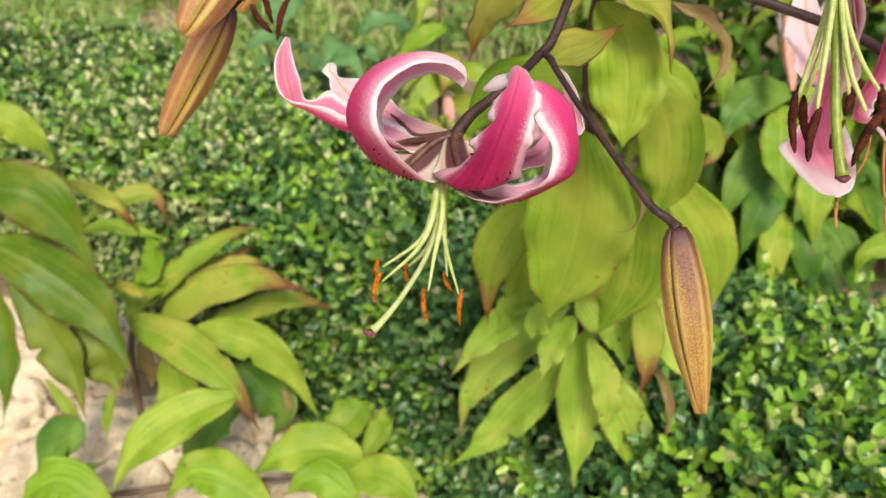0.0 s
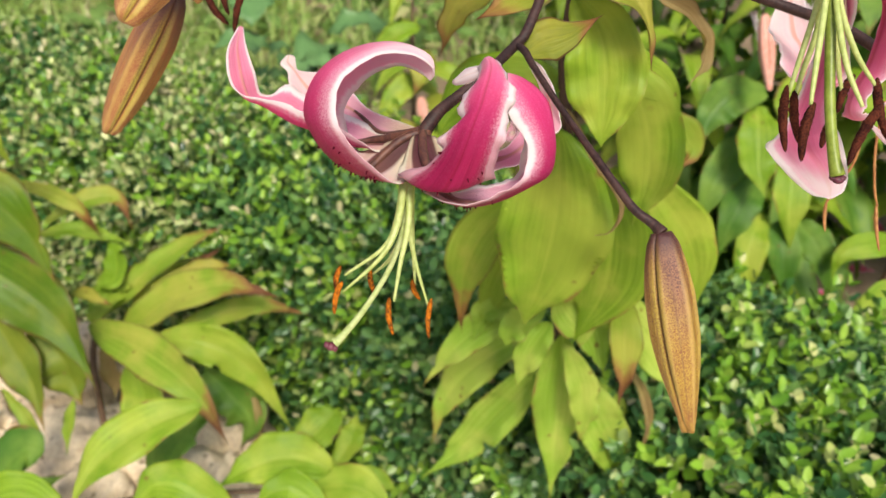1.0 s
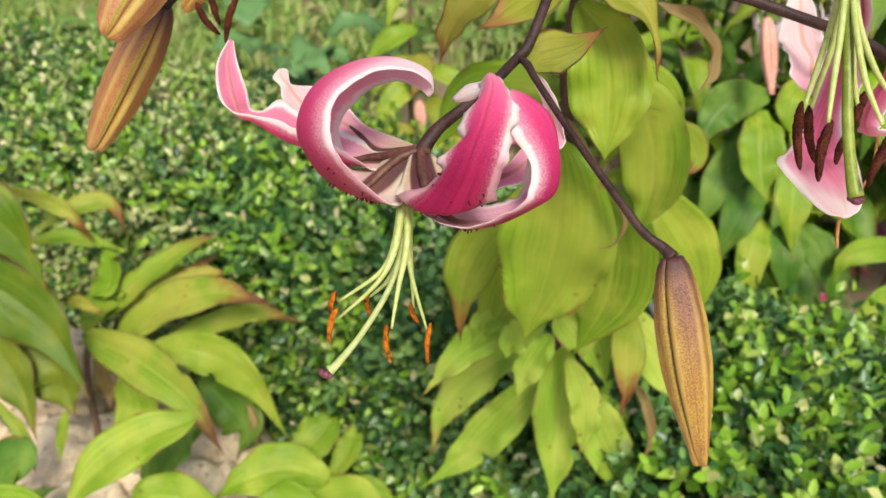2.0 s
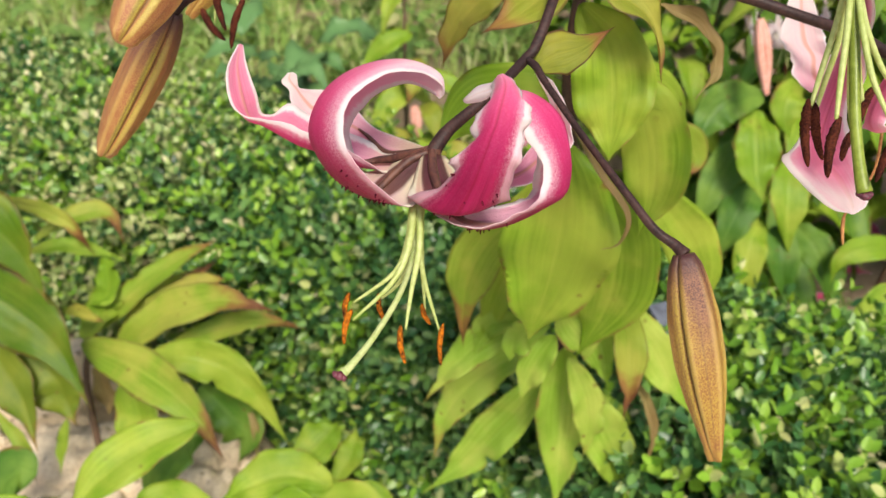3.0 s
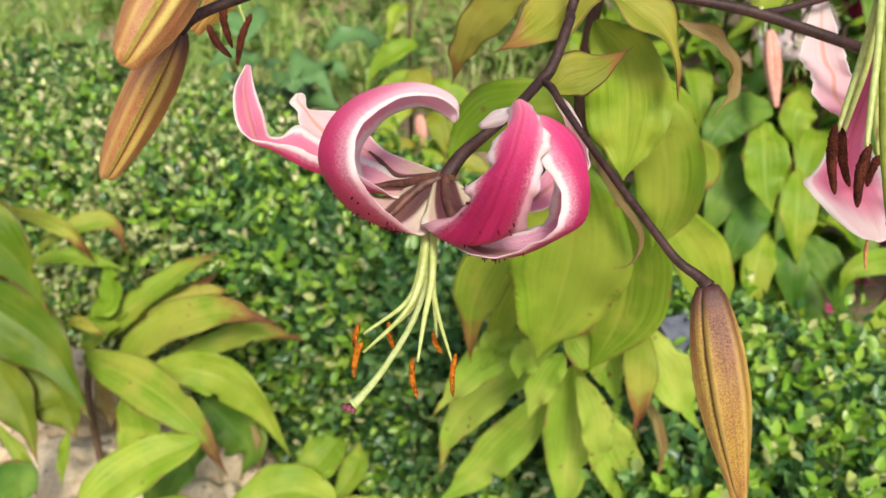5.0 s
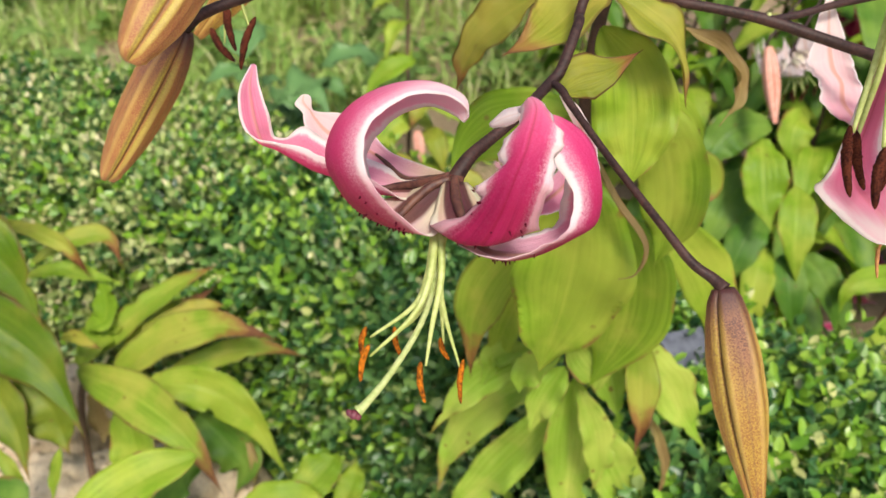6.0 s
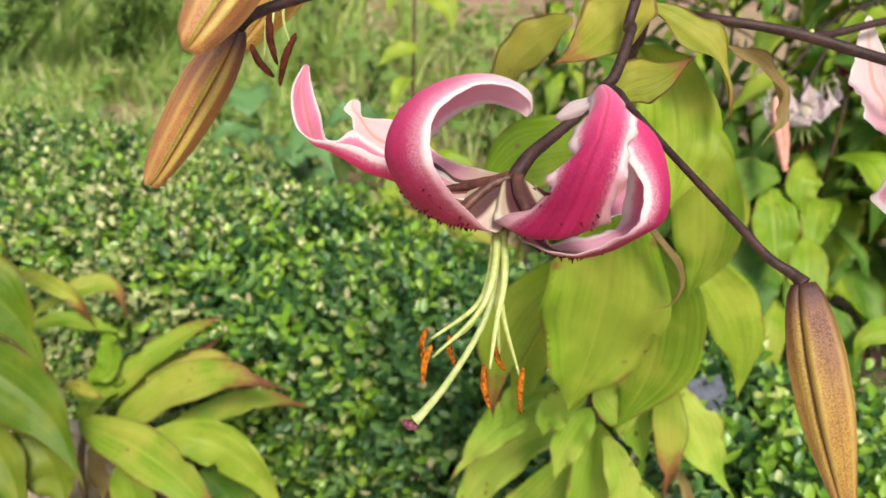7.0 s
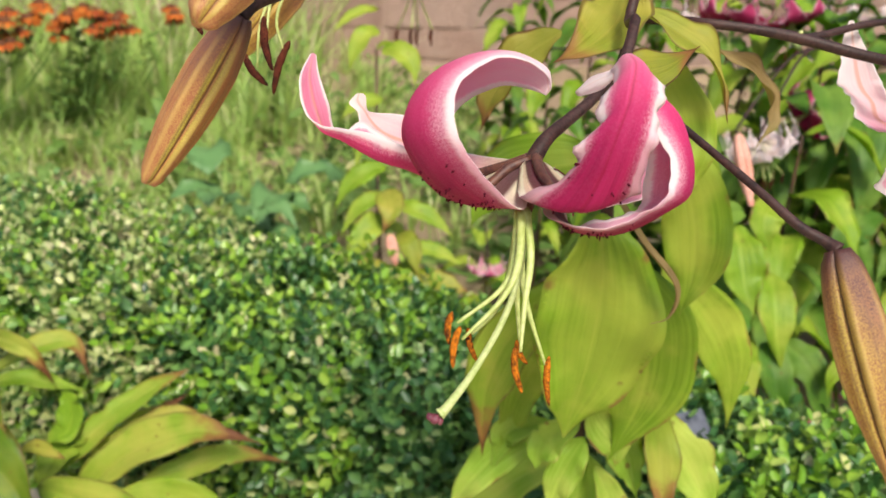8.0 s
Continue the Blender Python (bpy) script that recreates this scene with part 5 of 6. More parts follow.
# ---- second lily, low in front of the hedge ----
low = thing("lily_plant", "leaning lily with red-tipped yellow-green leaves, no flowers", "lily", at=(-0.42, 0.5, 0.0))
part("stem", tube("stem", local(low, [(-.50, .40, -.03), (-.47, .43, .10), (-0.4930, 0.5218, 0.3164), (-0.4864, 0.5670, 0.3616), (-0.5125, 0.6181, 0.3809)]), [.006, .0055, .005, .0045, .002], 10, knobs=.1), STALK, low)
for pts, width, mat, kw in (
    ([(-0.4865, 0.5717, 0.3681), (-0.4268, 0.6081, 0.4182), (-0.3652, 0.6309, 0.4581), (-0.3071, 0.6450, 0.4861)], 0.0429, LEAF_RED, {}),
    ([(-0.4619, 0.5942, 0.3480), (-0.4081, 0.6317, 0.3826), (-0.3656, 0.6572, 0.4007), (-0.3275, 0.6829, 0.4190)], 0.0399, LEAF_RED, {}),
    ([(-0.4455, 0.5314, 0.3636), (-0.3725, 0.5496, 0.4227), (-0.2860, 0.5479, 0.4545), (-0.2042, 0.5371, 0.4396)], 0.0605, LEAF_RED, dict(fold=.4)),
    ([(-0.3814, 0.5512, 0.3570), (-0.3124, 0.5759, 0.3739), (-0.2478, 0.5847, 0.3859), (-0.1746, 0.5768, 0.3752)], 0.0389, LEAF_RED, {}),
    ([(-0.4754, 0.5111, 0.4037), (-0.3800, 0.4562, 0.4133), (-0.3043, 0.4065, 0.3959), (-0.2505, 0.3522, 0.3553)], 0.0648, LEAF_RED, {}),
    ([(-0.4018, 0.5391, 0.3572), (-0.3220, 0.5352, 0.3519), (-0.2623, 0.5264, 0.3057), (-0.2028, 0.4877, 0.2185)], 0.0651, LEAF, {}),
    ([(-0.6104, 0.4764, 0.6361), (-0.5412, 0.4798, 0.6367), (-0.4943, 0.4734, 0.5923), (-0.4599, 0.4480, 0.5234)], 0.0834, LEAF_DEEP, dict(fold=.3)),
    ([(-0.6139, 0.5003, 0.7012), (-0.5719, 0.5305, 0.7056), (-0.5405, 0.5371, 0.6794), (-0.5234, 0.5425, 0.6357)], 0.0499, LEAF, dict(fold=.3)),
    ([(-0.6174, 0.4809, 0.5594), (-0.5361, 0.4608, 0.5281), (-0.4659, 0.4366, 0.4755), (-0.4174, 0.3877, 0.4079)], 0.0887, LEAF_DEEP, dict(fold=.35)),
    ([(-0.6077, 0.4964, 0.4964), (-0.5515, 0.4487, 0.4299), (-0.5192, 0.4181, 0.3875), (-0.4977, 0.3778, 0.3329)], 0.0663, LEAF_DEEP, {}),
    ([(-0.5316, 0.4784, 0.4349), (-0.4912, 0.4523, 0.3981), (-0.4789, 0.4413, 0.3662), (-0.4636, 0.4208, 0.3382)], 0.0783, LEAF_DEEP, {}),
    ([(-0.6537, 0.4988, 0.5021), (-0.6208, 0.4591, 0.4476), (-0.6067, 0.4138, 0.3869), (-0.6116, 0.3677, 0.3260)], 0.0526, LEAF_DEEP, {}),
    ([(-0.6023, 0.6551, 0.5403), (-0.5477, 0.6478, 0.5275), (-0.5053, 0.6348, 0.5079), (-0.4829, 0.6271, 0.4631)], 0.0258, LEAF_RED, dict(fold=.6)),
    ([(-0.5824, 0.6621, 0.4653), (-0.5274, 0.6940, 0.4879), (-0.4834, 0.7056, 0.4841), (-0.4615, 0.6830, 0.4363)], 0.0340, LEAF_RED, {}),
    ([(-0.5760, 0.6276, 0.4691), (-0.5301, 0.6431, 0.4704), (-0.4913, 0.6480, 0.4581), (-0.4516, 0.6502, 0.4421)], 0.0266, LEAF, {}),
    ([(-0.4874, 0.5193, 0.4535), (-0.4675, 0.5136, 0.4613), (-0.4436, 0.5014, 0.4604), (-0.4270, 0.4975, 0.4544)], 0.0188, LEAF_YELLOW, {}),
    ([(-0.4873, 0.5406, 0.3819), (-0.4756, 0.5765, 0.3956), (-0.4588, 0.6082, 0.4034), (-0.4413, 0.6220, 0.4042)], 0.0541, LEAF, {}),
    ([(-0.4807, 0.5709, 0.4218), (-0.4642, 0.5974, 0.4227), (-0.4732, 0.6333, 0.4376), (-0.4907, 0.6509, 0.4453)], 0.0431, LEAF, {}),
    ([(-0.4130, 0.5897, 0.4096), (-0.3605, 0.6181, 0.4111), (-0.3293, 0.6353, 0.4154), (-0.3077, 0.6459, 0.4116)], 0.0395, LEAF_YELLOW, {}),
    ([(-0.5827, 0.4456, 0.3445), (-0.5495, 0.4232, 0.3130), (-0.5324, 0.4049, 0.2877), (-0.5280, 0.3924, 0.2543)], 0.0223, LEAF_RED, {}),
    ([(-0.4997, 0.4609, 0.3103), (-0.5029, 0.4460, 0.2907), (-0.5061, 0.4311, 0.2711), (-0.5065, 0.4113, 0.2450)], 0.0196, LEAF, {}),
    ([(-0.4775, 0.5357, 0.3416), (-0.4700, 0.5228, 0.3076), (-0.4663, 0.5172, 0.2833), (-0.4673, 0.5042, 0.2662)], 0.0349, LEAF_DRY, {}),
    ([(-0.4347, 0.5276, 0.3285), (-0.4192, 0.4996, 0.2739), (-0.4126, 0.4810, 0.2323), (-0.4184, 0.4562, 0.1831)], 0.0707, LEAF, {}),
    ([(-0.3469, 0.5575, 0.2801), (-0.3038, 0.5400, 0.2379), (-0.2782, 0.5267, 0.2021), (-0.2969, 0.5055, 0.1584)], 0.0736, LEAF_GREEN, {}),
    ([(-0.2776, 0.5467, 0.2452), (-0.2660, 0.5312, 0.2240), (-0.2636, 0.5220, 0.1951), (-0.2700, 0.5095, 0.1622)], 0.0151, LEAF_DRY, dict(fold=.8)),
):
    leaf(low, pts, width * 0.9, (-0.15, -0.6, 0.78), mat, **({"fold": .34, "bites": 1, **kw}))

# ---- third lily, its stem lying low across the stones ----
lying = thing("lily_plant", "low lily stem lying over stones with broad light green leaves", "lily", at=(-0.45, 0.36, 0.0))
part("stem", tube("stem", local(lying, [(-.62, .34, -.03), (-0.4881, 0.2950, 0.2559), (-0.4146, 0.3277, 0.2618), (-0.3143, 0.3525, 0.2557), (-0.2099, 0.3735, 0.2444), (-0.1336, 0.4051, 0.2654)]), [.006, .005, .0045, .004, .003, .002], 10, knobs=.1), STALK, lying)
for pts, width, mat, kw in (
    ([(-0.2555, 0.3089, 0.4770), (-0.3104, 0.2856, 0.4658), (-0.3634, 0.2510, 0.4396), (-0.3862, 0.2127, 0.4067)], 0.0553, LEAF, {}),
    ([(-0.1220, 0.3419, 0.3304), (-0.1722, 0.3427, 0.3509), (-0.2203, 0.3260, 0.3481), (-0.2640, 0.3078, 0.3265)], 0.0618, LEAF, {}),
    ([(-0.1805, 0.3880, 0.2952), (-0.1559, 0.4146, 0.3124), (-0.1346, 0.4367, 0.3238), (-0.1267, 0.4506, 0.3252)], 0.0516, LEAF, {}),
    ([(-0.1321, 0.3940, 0.2671), (-0.1122, 0.4206, 0.2846), (-0.1061, 0.4420, 0.2961), (-0.1035, 0.4538, 0.3115)], 0.0366, LEAF, {}),
    ([(-0.2184, 0.2497, 0.3465), (-0.2739, 0.2694, 0.3759), (-0.3148, 0.2715, 0.3810), (-0.3474, 0.2474, 0.3509)], 0.0577, LEAF, {}),
    ([(-0.1148, 0.2790, 0.3131), (-0.1584, 0.2982, 0.3410), (-0.1866, 0.2968, 0.3408), (-0.2141, 0.2827, 0.3236)], 0.0452, LEAF, {}),
    ([(-0.1577, 0.3234, 0.3079), (-0.1055, 0.3240, 0.3224), (-0.0679, 0.3108, 0.3194), (-0.0374, 0.2846, 0.2995)], 0.0538, LEAF, {}),
    ([(-0.1038, 0.4113, 0.2220), (-0.0876, 0.4146, 0.2254), (-0.0627, 0.4084, 0.2158), (-0.0419, 0.4020, 0.2062)], 0.0286, LEAF, {}),
    ([(-0.4082, 0.2404, 0.3450), (-0.4636, 0.2581, 0.3717), (-0.4973, 0.2524, 0.3660), (-0.5234, 0.2348, 0.3441)], 0.0529, LEAF, {}),
    ([(-0.5100, 0.3766, 0.2988), (-0.5334, 0.3778, 0.3017), (-0.5559, 0.3650, 0.2861), (-0.5775, 0.3359, 0.2487)], 0.0675, LEAF_GREEN, {}),
    ([(-0.2893, 0.4018, 0.3528), (-0.3194, 0.3957, 0.3465), (-0.3483, 0.3668, 0.3098), (-0.3575, 0.3607, 0.2690)], 0.0675, LEAF_GREEN, {}),
    ([(-0.4923, 0.3401, 0.2494), (-0.5083, 0.3486, 0.2617), (-0.5009, 0.3537, 0.2679), (-0.4742, 0.3620, 0.2774)], 0.0217, LEAF_GREEN, {}),
    ([(-0.1721, 0.4207, 0.2051), (-0.1553, 0.4165, 0.1986), (-0.1467, 0.4119, 0.1920), (-0.1378, 0.4024, 0.1788)], 0.0457, LEAF_GREEN, {}),
):
    leaf(lying, pts, width, (-0.1, -0.5, 0.85), mat, **({"fold": .25, **kw}))


# ---- lilies behind the hedge ----
ROSY, CRIMSON, PALE_PINK = ((.5, .3, 0), (0, 0, .6), (.4, .6)), ((1, .8, .3), (0, 0, .2), (.1, .2)), ((0, 0), (.6, .9), (.8, 1))
WHITE = ((0, 0), (1, 1), (1, 1))


KINDS = {id(ROSY): "pink lily flower with swept-back petals", id(CRIMSON): "crimson lily flower with swept-back petals", id(PALE_PINK): "pale pink lily flower with swept-back petals", id(WHITE): "white lily flower with swept-back petals"}


def nod_flower(plant, at, size, out, rnd, tint):
    """A nodding flower: six petals that run out and curl back, a style and stamens below."""
    at = np.array(at)
    out = unit(np.array(out) + 1e-6)
    s1 = unit(np.cross(out, (0.31, 0.2, 0.9)))
    s2 = np.cross(out, s1)
    f = part("flower", tube("flower", local(plant, [at, at + out * size * .12]), [size * .03, size * .02], 8), OVARY, plant, KINDS[id(tint)])
    off = rnd.uniform(0, 1)
    for k in range(6):
        a = off + k * math.pi / 3 + rnd.uniform(-.12, .12)
        d = s1 * math.cos(a) + s2 * math.sin(a)
        curl = rnd.uniform(.75, 1.15)
        pts = [at, at + d * size * .25 + out * size * .22, at + d * size * .52 + out * size * .12 * (2 - curl), at + d * size * .55 * (1.2 - .25 * curl) - out * size * .32 * curl]
        leaf(f, pts, size * (.48 if k % 2 else .38), out, PETAL, -.25, .08, name="tepal", n=(14, 7), tint=tint)
    for k in range(4):
        a = off + k * math.pi / 2
        d = s1 * math.cos(a) + s2 * math.sin(a)
        e = at + out * size * .62 + d * size * .16
        part("filament", tube("filament", local(f, [at, at + out * size * .35 + d * size * .05, e]), [size * .012, size * .01, size * .008], 6, 8), FILAMENT, f)
        anther(f, e, e + (0, 0, -size * .16), size * .022, ANTHER_DARK)
    return f


def back_lily(base, top, leaves, length, rnd, mats, flowers=(), buds=(), label="", bare=0.1, droop=0.6):
    """An upright lily: stem, drooping leaves all the way up, nodding flowers and buds on thin stalks."""
    base, top = np.array(base, float), np.array(top, float)
    ob = thing("lily_plant", label or "leafy green lily plant standing behind the hedge", "lily", "lilies behind the hedge", at=tuple(base))
    bow = np.array([rnd.uniform(-.03, .03), rnd.uniform(-.03, .03), 0])
    line = glide([base + (0, 0, -.03), base * .6 + top * .4 + bow, top], 30)
    part("stem", tube("stem", local(ob, line[::5]), [.0055, .003], 8, 24), STALK, ob)
    for k in range(leaves):
        f = bare + (1 - bare) * (k + rnd.uniform(-.3, .3)) / leaves
        p = line[int(max(0, min(29, f * 29)))]
        a = k * 2.4 + rnd.uniform(-.3, .3)
        d = np.array([math.cos(a), math.sin(a), 0])
        L = length * rnd.uniform(.75, 1.15) * (1.1 - .18 * f)
        dr = droop * rnd.uniform(.7, 1.4)
        pts = [p, p + d * L * .32 + (0, 0, L * .10), p + d * L * .62 - (0, 0, L * .18 * dr), p + d * L * .80 - (0, 0, L * .62 * dr)]
        leaf(ob, pts, L * rnd.uniform(.26, .36), (d[0] * .4, d[1] * .4, .9), rnd.choice(mats), .3, .05, n=(14, 7))
    for at, size, out, *tint in flowers:
        part("pedicel", tube("pedicel", local(ob, [top, (np.array(top) + at) / 2 + (0, 0, .05), np.array(at) + (0, 0, .02), at]), [.0025, .0022, .002, .002], 8, 14), STEM, ob)
        nod_flower(ob, at, size, out, rnd, tint[0] if tint else ROSY)
    for a, b, r in buds:
        part("pedicel", tube("pedicel", local(ob, [top, (np.array(top) + a) / 2 + (0, 0, .04), np.array(a) + (0, 0, .015), a]), [.0025, .002, .002, .002], 8, 14), STEM, ob)
        bud(ob, a, b, r, label="salmon pink closed bud", material=PINK_BUD)
    return ob


PINK_BUD = simple("salmon_bud", (0.62, 0.26, 0.18), (0.74, 0.42, 0.34), 300.0, 0.5, 0.4, 0.3, 0.0005, 0.15)
rnd = random.Random(11)
GREENS = (LEAF_GREEN, LEAF_GREEN, LEAF)
for bx, by, h in ((.47, 1.25, .6), (.80, 1.35, .9), (1.12, 1.12, .85), (1.1, 1.9, 1.05), (.5, 1.95, .9), (1.6, 1.5, 1.1), (.62, 1.18, .72), (.78, 1.12, .8), (.98, 1.3, .95), (.70, 1.45, .9), (1.25, 1.15, .9), (.9, 2.6, 1.1), (1.75, 2.3, 1.2), (.42, 2.6, .75), (1.35, 2.7, 1.2), (1.35, 1.0, .95), (1.9, 1.8, 1.15)):
    back_lily((bx, by, 0), (bx + rnd.uniform(-.04, .04), by - .05, h), 40, .20, rnd, GREENS, label="dense leafy green lily plant behind the hedge", bare=.34 if bx > .75 and by < 1.4 else .05, droop=.8)
right1 = back_lily((.60, .98, 0), (.62, .95, .86), 30, .19, rnd, GREENS, [((0.5220, 0.8898, 0.7244), .10, (.5, -.2, -1), PALE_PINK), ((0.6779, 1.0375, 0.7335), .10, (-.8, -.1, -.5), CRIMSON), ((0.4951, 0.8369, 0.7339), .085, (.3, -.2, -1), WHITE)], [((0.4424, 0.7973, 0.7637), (0.4528, 0.7359, 0.6791), .0105)], "leafy green lily with a salmon bud, behind the hedge")
# its leaves that hang towards the path
for pts, width, mat in (
    ([(0.4870, 0.8273, 0.6349), (0.4296, 0.8036, 0.6363), (0.3969, 0.7838, 0.6089), (0.3852, 0.7592, 0.5752)], 0.0623, LEAF_GREEN),
    ([(0.4823, 0.8329, 0.6085), (0.4781, 0.7875, 0.5801), (0.4807, 0.7577, 0.5391), (0.4916, 0.7305, 0.5017)], 0.0676, LEAF),
    ([(0.5014, 0.8580, 0.5411), (0.4591, 0.8192, 0.5216), (0.4290, 0.7876, 0.4781), (0.4141, 0.7672, 0.4160)], 0.0620, LEAF_GREEN),
    ([(0.5162, 0.8159, 0.4830), (0.4823, 0.7829, 0.4717), (0.4609, 0.7567, 0.4356), (0.4438, 0.7357, 0.3727)], 0.0603, LEAF_GREEN),
    ([(0.5734, 0.8602, 0.5100), (0.5639, 0.8163, 0.4837), (0.5630, 0.7846, 0.4399), (0.5726, 0.7635, 0.3769)], 0.0594, LEAF),
    ([(0.5373, 0.8172, 0.4168), (0.5118, 0.7790, 0.3982), (0.5054, 0.7467, 0.3537), (0.5120, 0.7296, 0.2963)], 0.0530, LEAF),
    ([(0.5606, 0.8120, 0.4096), (0.5613, 0.7741, 0.3915), (0.5658, 0.7473, 0.3546), (0.5825, 0.7304, 0.2973)], 0.0548, LEAF_GREEN),
    ([(0.5931, 0.8123, 0.4100), (0.6124, 0.7773, 0.3959), (0.6314, 0.7533, 0.3629), (0.6494, 0.7283, 0.2944)], 0.0548, LEAF_GREEN),
    ([(0.5810, 0.9065, 0.6077), (0.5505, 0.8736, 0.6134), (0.5423, 0.8528, 0.5849), (0.5559, 0.8410, 0.5517)], 0.0532, LEAF),
):
    leaf(right1, pts, width, (-0.1, -0.75, 0.6), mat, .25, .05)
right2 = back_lily((.92, 1.05, 0), (.93, 1.0, .98), 30, .19, rnd, GREENS, [((0.5853, 1.2193, 0.8674), .12, (-.3, -.3, -1), CRIMSON), ((0.7084, 1.2630, 0.8626), .12, (.3, -.4, -1), CRIMSON)], label="leafy green lily with pink flowers, behind the hedge", bare=.34)
for pts, width, mat in (
    ([(0.7656, 0.7549, 0.3991), (0.6918, 0.7434, 0.4173), (0.6389, 0.7324, 0.4022), (0.6315, 0.7218, 0.3535)], 0.0399, LEAF),
    ([(0.7847, 0.7180, 0.3484), (0.7198, 0.6968, 0.3531), (0.6761, 0.6755, 0.3238), (0.6601, 0.6681, 0.2796)], 0.0532, LEAF),
    ([(0.8326, 0.9840, 0.6461), (0.7818, 0.9642, 0.6428), (0.7627, 0.9531, 0.6164), (0.7551, 0.9473, 0.5563)], 0.0669, LEAF_GREEN),
    ([(0.7938, 0.9532, 0.5749), (0.7435, 0.9297, 0.5640), (0.7149, 0.9192, 0.5373), (0.7066, 0.9087, 0.4673)], 0.0573, LEAF_GREEN),
):
    leaf(right2, pts, width, (-0.1, -0.7, 0.65), mat, .25, .05)
back_lily((.62, 1.55, 0), (.60, 1.5, 1.02), 30, .18, rnd, GREENS, [((0.5891, 1.4741, 0.8203), .10, (0, -.3, -1), PALE_PINK), ((0.7690, 1.4633, 0.7100), .09, (-.2, -.2, -1), PALE_PINK)], label="leafy green lily with crimson flowers, farther back")
back_lily((.98, 1.62, 0), (.98, 1.55, 1.05), 30, .18, rnd, GREENS, [((0.8843, 1.5674, 0.7142), .11, (0, -.2, -1), PALE_PINK), ((1.0157, 1.5527, 0.8214), .13, (0, -.3, -1), PALE_PINK)], label="leafy green lily with pale pink flowers, farther back")
back_lily((1.30, 1.35, 0), (1.32, 1.3, 1.0), 30, .19, rnd, GREENS, [((1.0058, 1.2890, 0.4985), .12, (-.3, -.2, -1))], label="leafy green lily with a pink flower, farther back")
back_lily((.33, 1.62, 0), (.32, 1.58, .72), 22, .15, rnd, GREENS, [((0.6834, 1.5405, 0.6252), .08, (0, -.2, -1), PALE_PINK)], label="short leafy green lily behind the hedge")
back_lily((1.45, 2.0, 0), (1.45, 1.95, 1.1), 26, .18, rnd, GREENS, [((1.25, 1.9, .95), .14, (0, -.3, -1))], label="leafy green lily with a pink flower, farther back")
back_lily((.72, 2.2, 0), (.74, 2.2, .9), 24, .17, rnd, GREENS, [], label="leafy green lily, farther back")
PALE = (LEAF, LEAF_YELLOW, LEAF)
slim = back_lily(tuple(np.array((-0.0390, 1.1560, 0.3532)) * (1, 1, 0)), (-0.0752, 1.4233, 0.9094), 9, .13, rnd, PALE, [((0.0042, 1.4255, 0.9270), .22, (0, -.2, -1))], label="slender lily with light yellow-green leaves behind the hedge", droop=.75, bare=.0)
for pts, width, mat in (
    ([(-0.0664, 1.3673, 0.7932), (-0.0928, 1.3462, 0.7912), (-0.1150, 1.3333, 0.7605), (-0.1283, 1.3128, 0.7151)], 0.0399, LEAF),
    ([(-0.0631, 1.3512, 0.7598), (-0.0299, 1.3270, 0.7610), (-0.0022, 1.3143, 0.7388), (0.0032, 1.2949, 0.6989)], 0.0510, LEAF),
    ([(-0.0686, 1.3867, 0.8336), (-0.1016, 1.3658, 0.8310), (-0.1326, 1.3606, 0.8151), (-0.1591, 1.3504, 0.7893)], 0.0266, LEAF),
    ([(-0.0599, 1.3091, 0.6718), (-0.0908, 1.2890, 0.6712), (-0.1184, 1.2860, 0.6604), (-0.1461, 1.2758, 0.6345)], 0.0377, LEAF),
    ([(-0.0533, 1.2509, 0.5504), (-0.0909, 1.2295, 0.5461), (-0.1296, 1.2201, 0.5199), (-0.1573, 1.2004, 0.4741)], 0.0443, LEAF),
    ([(-0.0489, 1.2265, 0.4998), (-0.0855, 1.2054, 0.4962), (-0.1187, 1.1956, 0.4702), (-0.1464, 1.1759, 0.4244)], 0.0355, LEAF),
    ([(-0.0490, 1.2126, 0.5172), (-0.0470, 1.1657, 0.5123), (-0.0471, 1.1357, 0.4958), (-0.0620, 1.1206, 0.4617)], 0.0558, LEAF_YELLOW),
    ([(-0.0445, 1.2166, 0.4797), (-0.0026, 1.1930, 0.4836), (0.0416, 1.1807, 0.4648), (0.0814, 1.1615, 0.4309)], 0.0399, LEAF),
    ([(-0.0446, 1.1838, 0.4573), (-0.0795, 1.1561, 0.4635), (-0.1096, 1.1326, 0.4325), (-0.1333, 1.1155, 0.3928)], 0.0544, LEAF),
    ([(-0.0413, 1.1717, 0.4324), (-0.0169, 1.1313, 0.4449), (-0.0021, 1.1075, 0.4205), (0.0064, 1.0885, 0.3819)], 0.0432, LEAF_YELLOW),
    ([(-0.0412, 1.1827, 0.4089), (0.0139, 1.1587, 0.4140), (0.0581, 1.1511, 0.4052), (0.1056, 1.1348, 0.3786)], 0.0355, LEAF),
    ([(-0.0403, 1.1478, 0.3824), (-0.0145, 1.1155, 0.3887), (-0.0365, 1.0889, 0.3758), (-0.0845, 1.0762, 0.3647)], 0.0497, LEAF),
    ([(-0.0469, 1.1482, 0.3822), (-0.0907, 1.1331, 0.3899), (-0.1234, 1.1295, 0.3771), (-0.1562, 1.1231, 0.3584)], 0.0328, LEAF_YELLOW),
    ([(-0.0359, 1.1428, 0.3725), (0.0288, 1.1049, 0.3733), (0.0722, 1.0975, 0.3647), (0.1156, 1.0830, 0.3414)], 0.0435, LEAF_YELLOW),
):
    leaf(slim, pts, width, (0, -0.6, 0.8), mat, .3, .05, n=(12, 7))
bud(slim, (-0.0471, 1.1288, 0.4579), (-0.0364, 1.1027, 0.4049), .011, label="small pink bud", material=PINK_BUD)
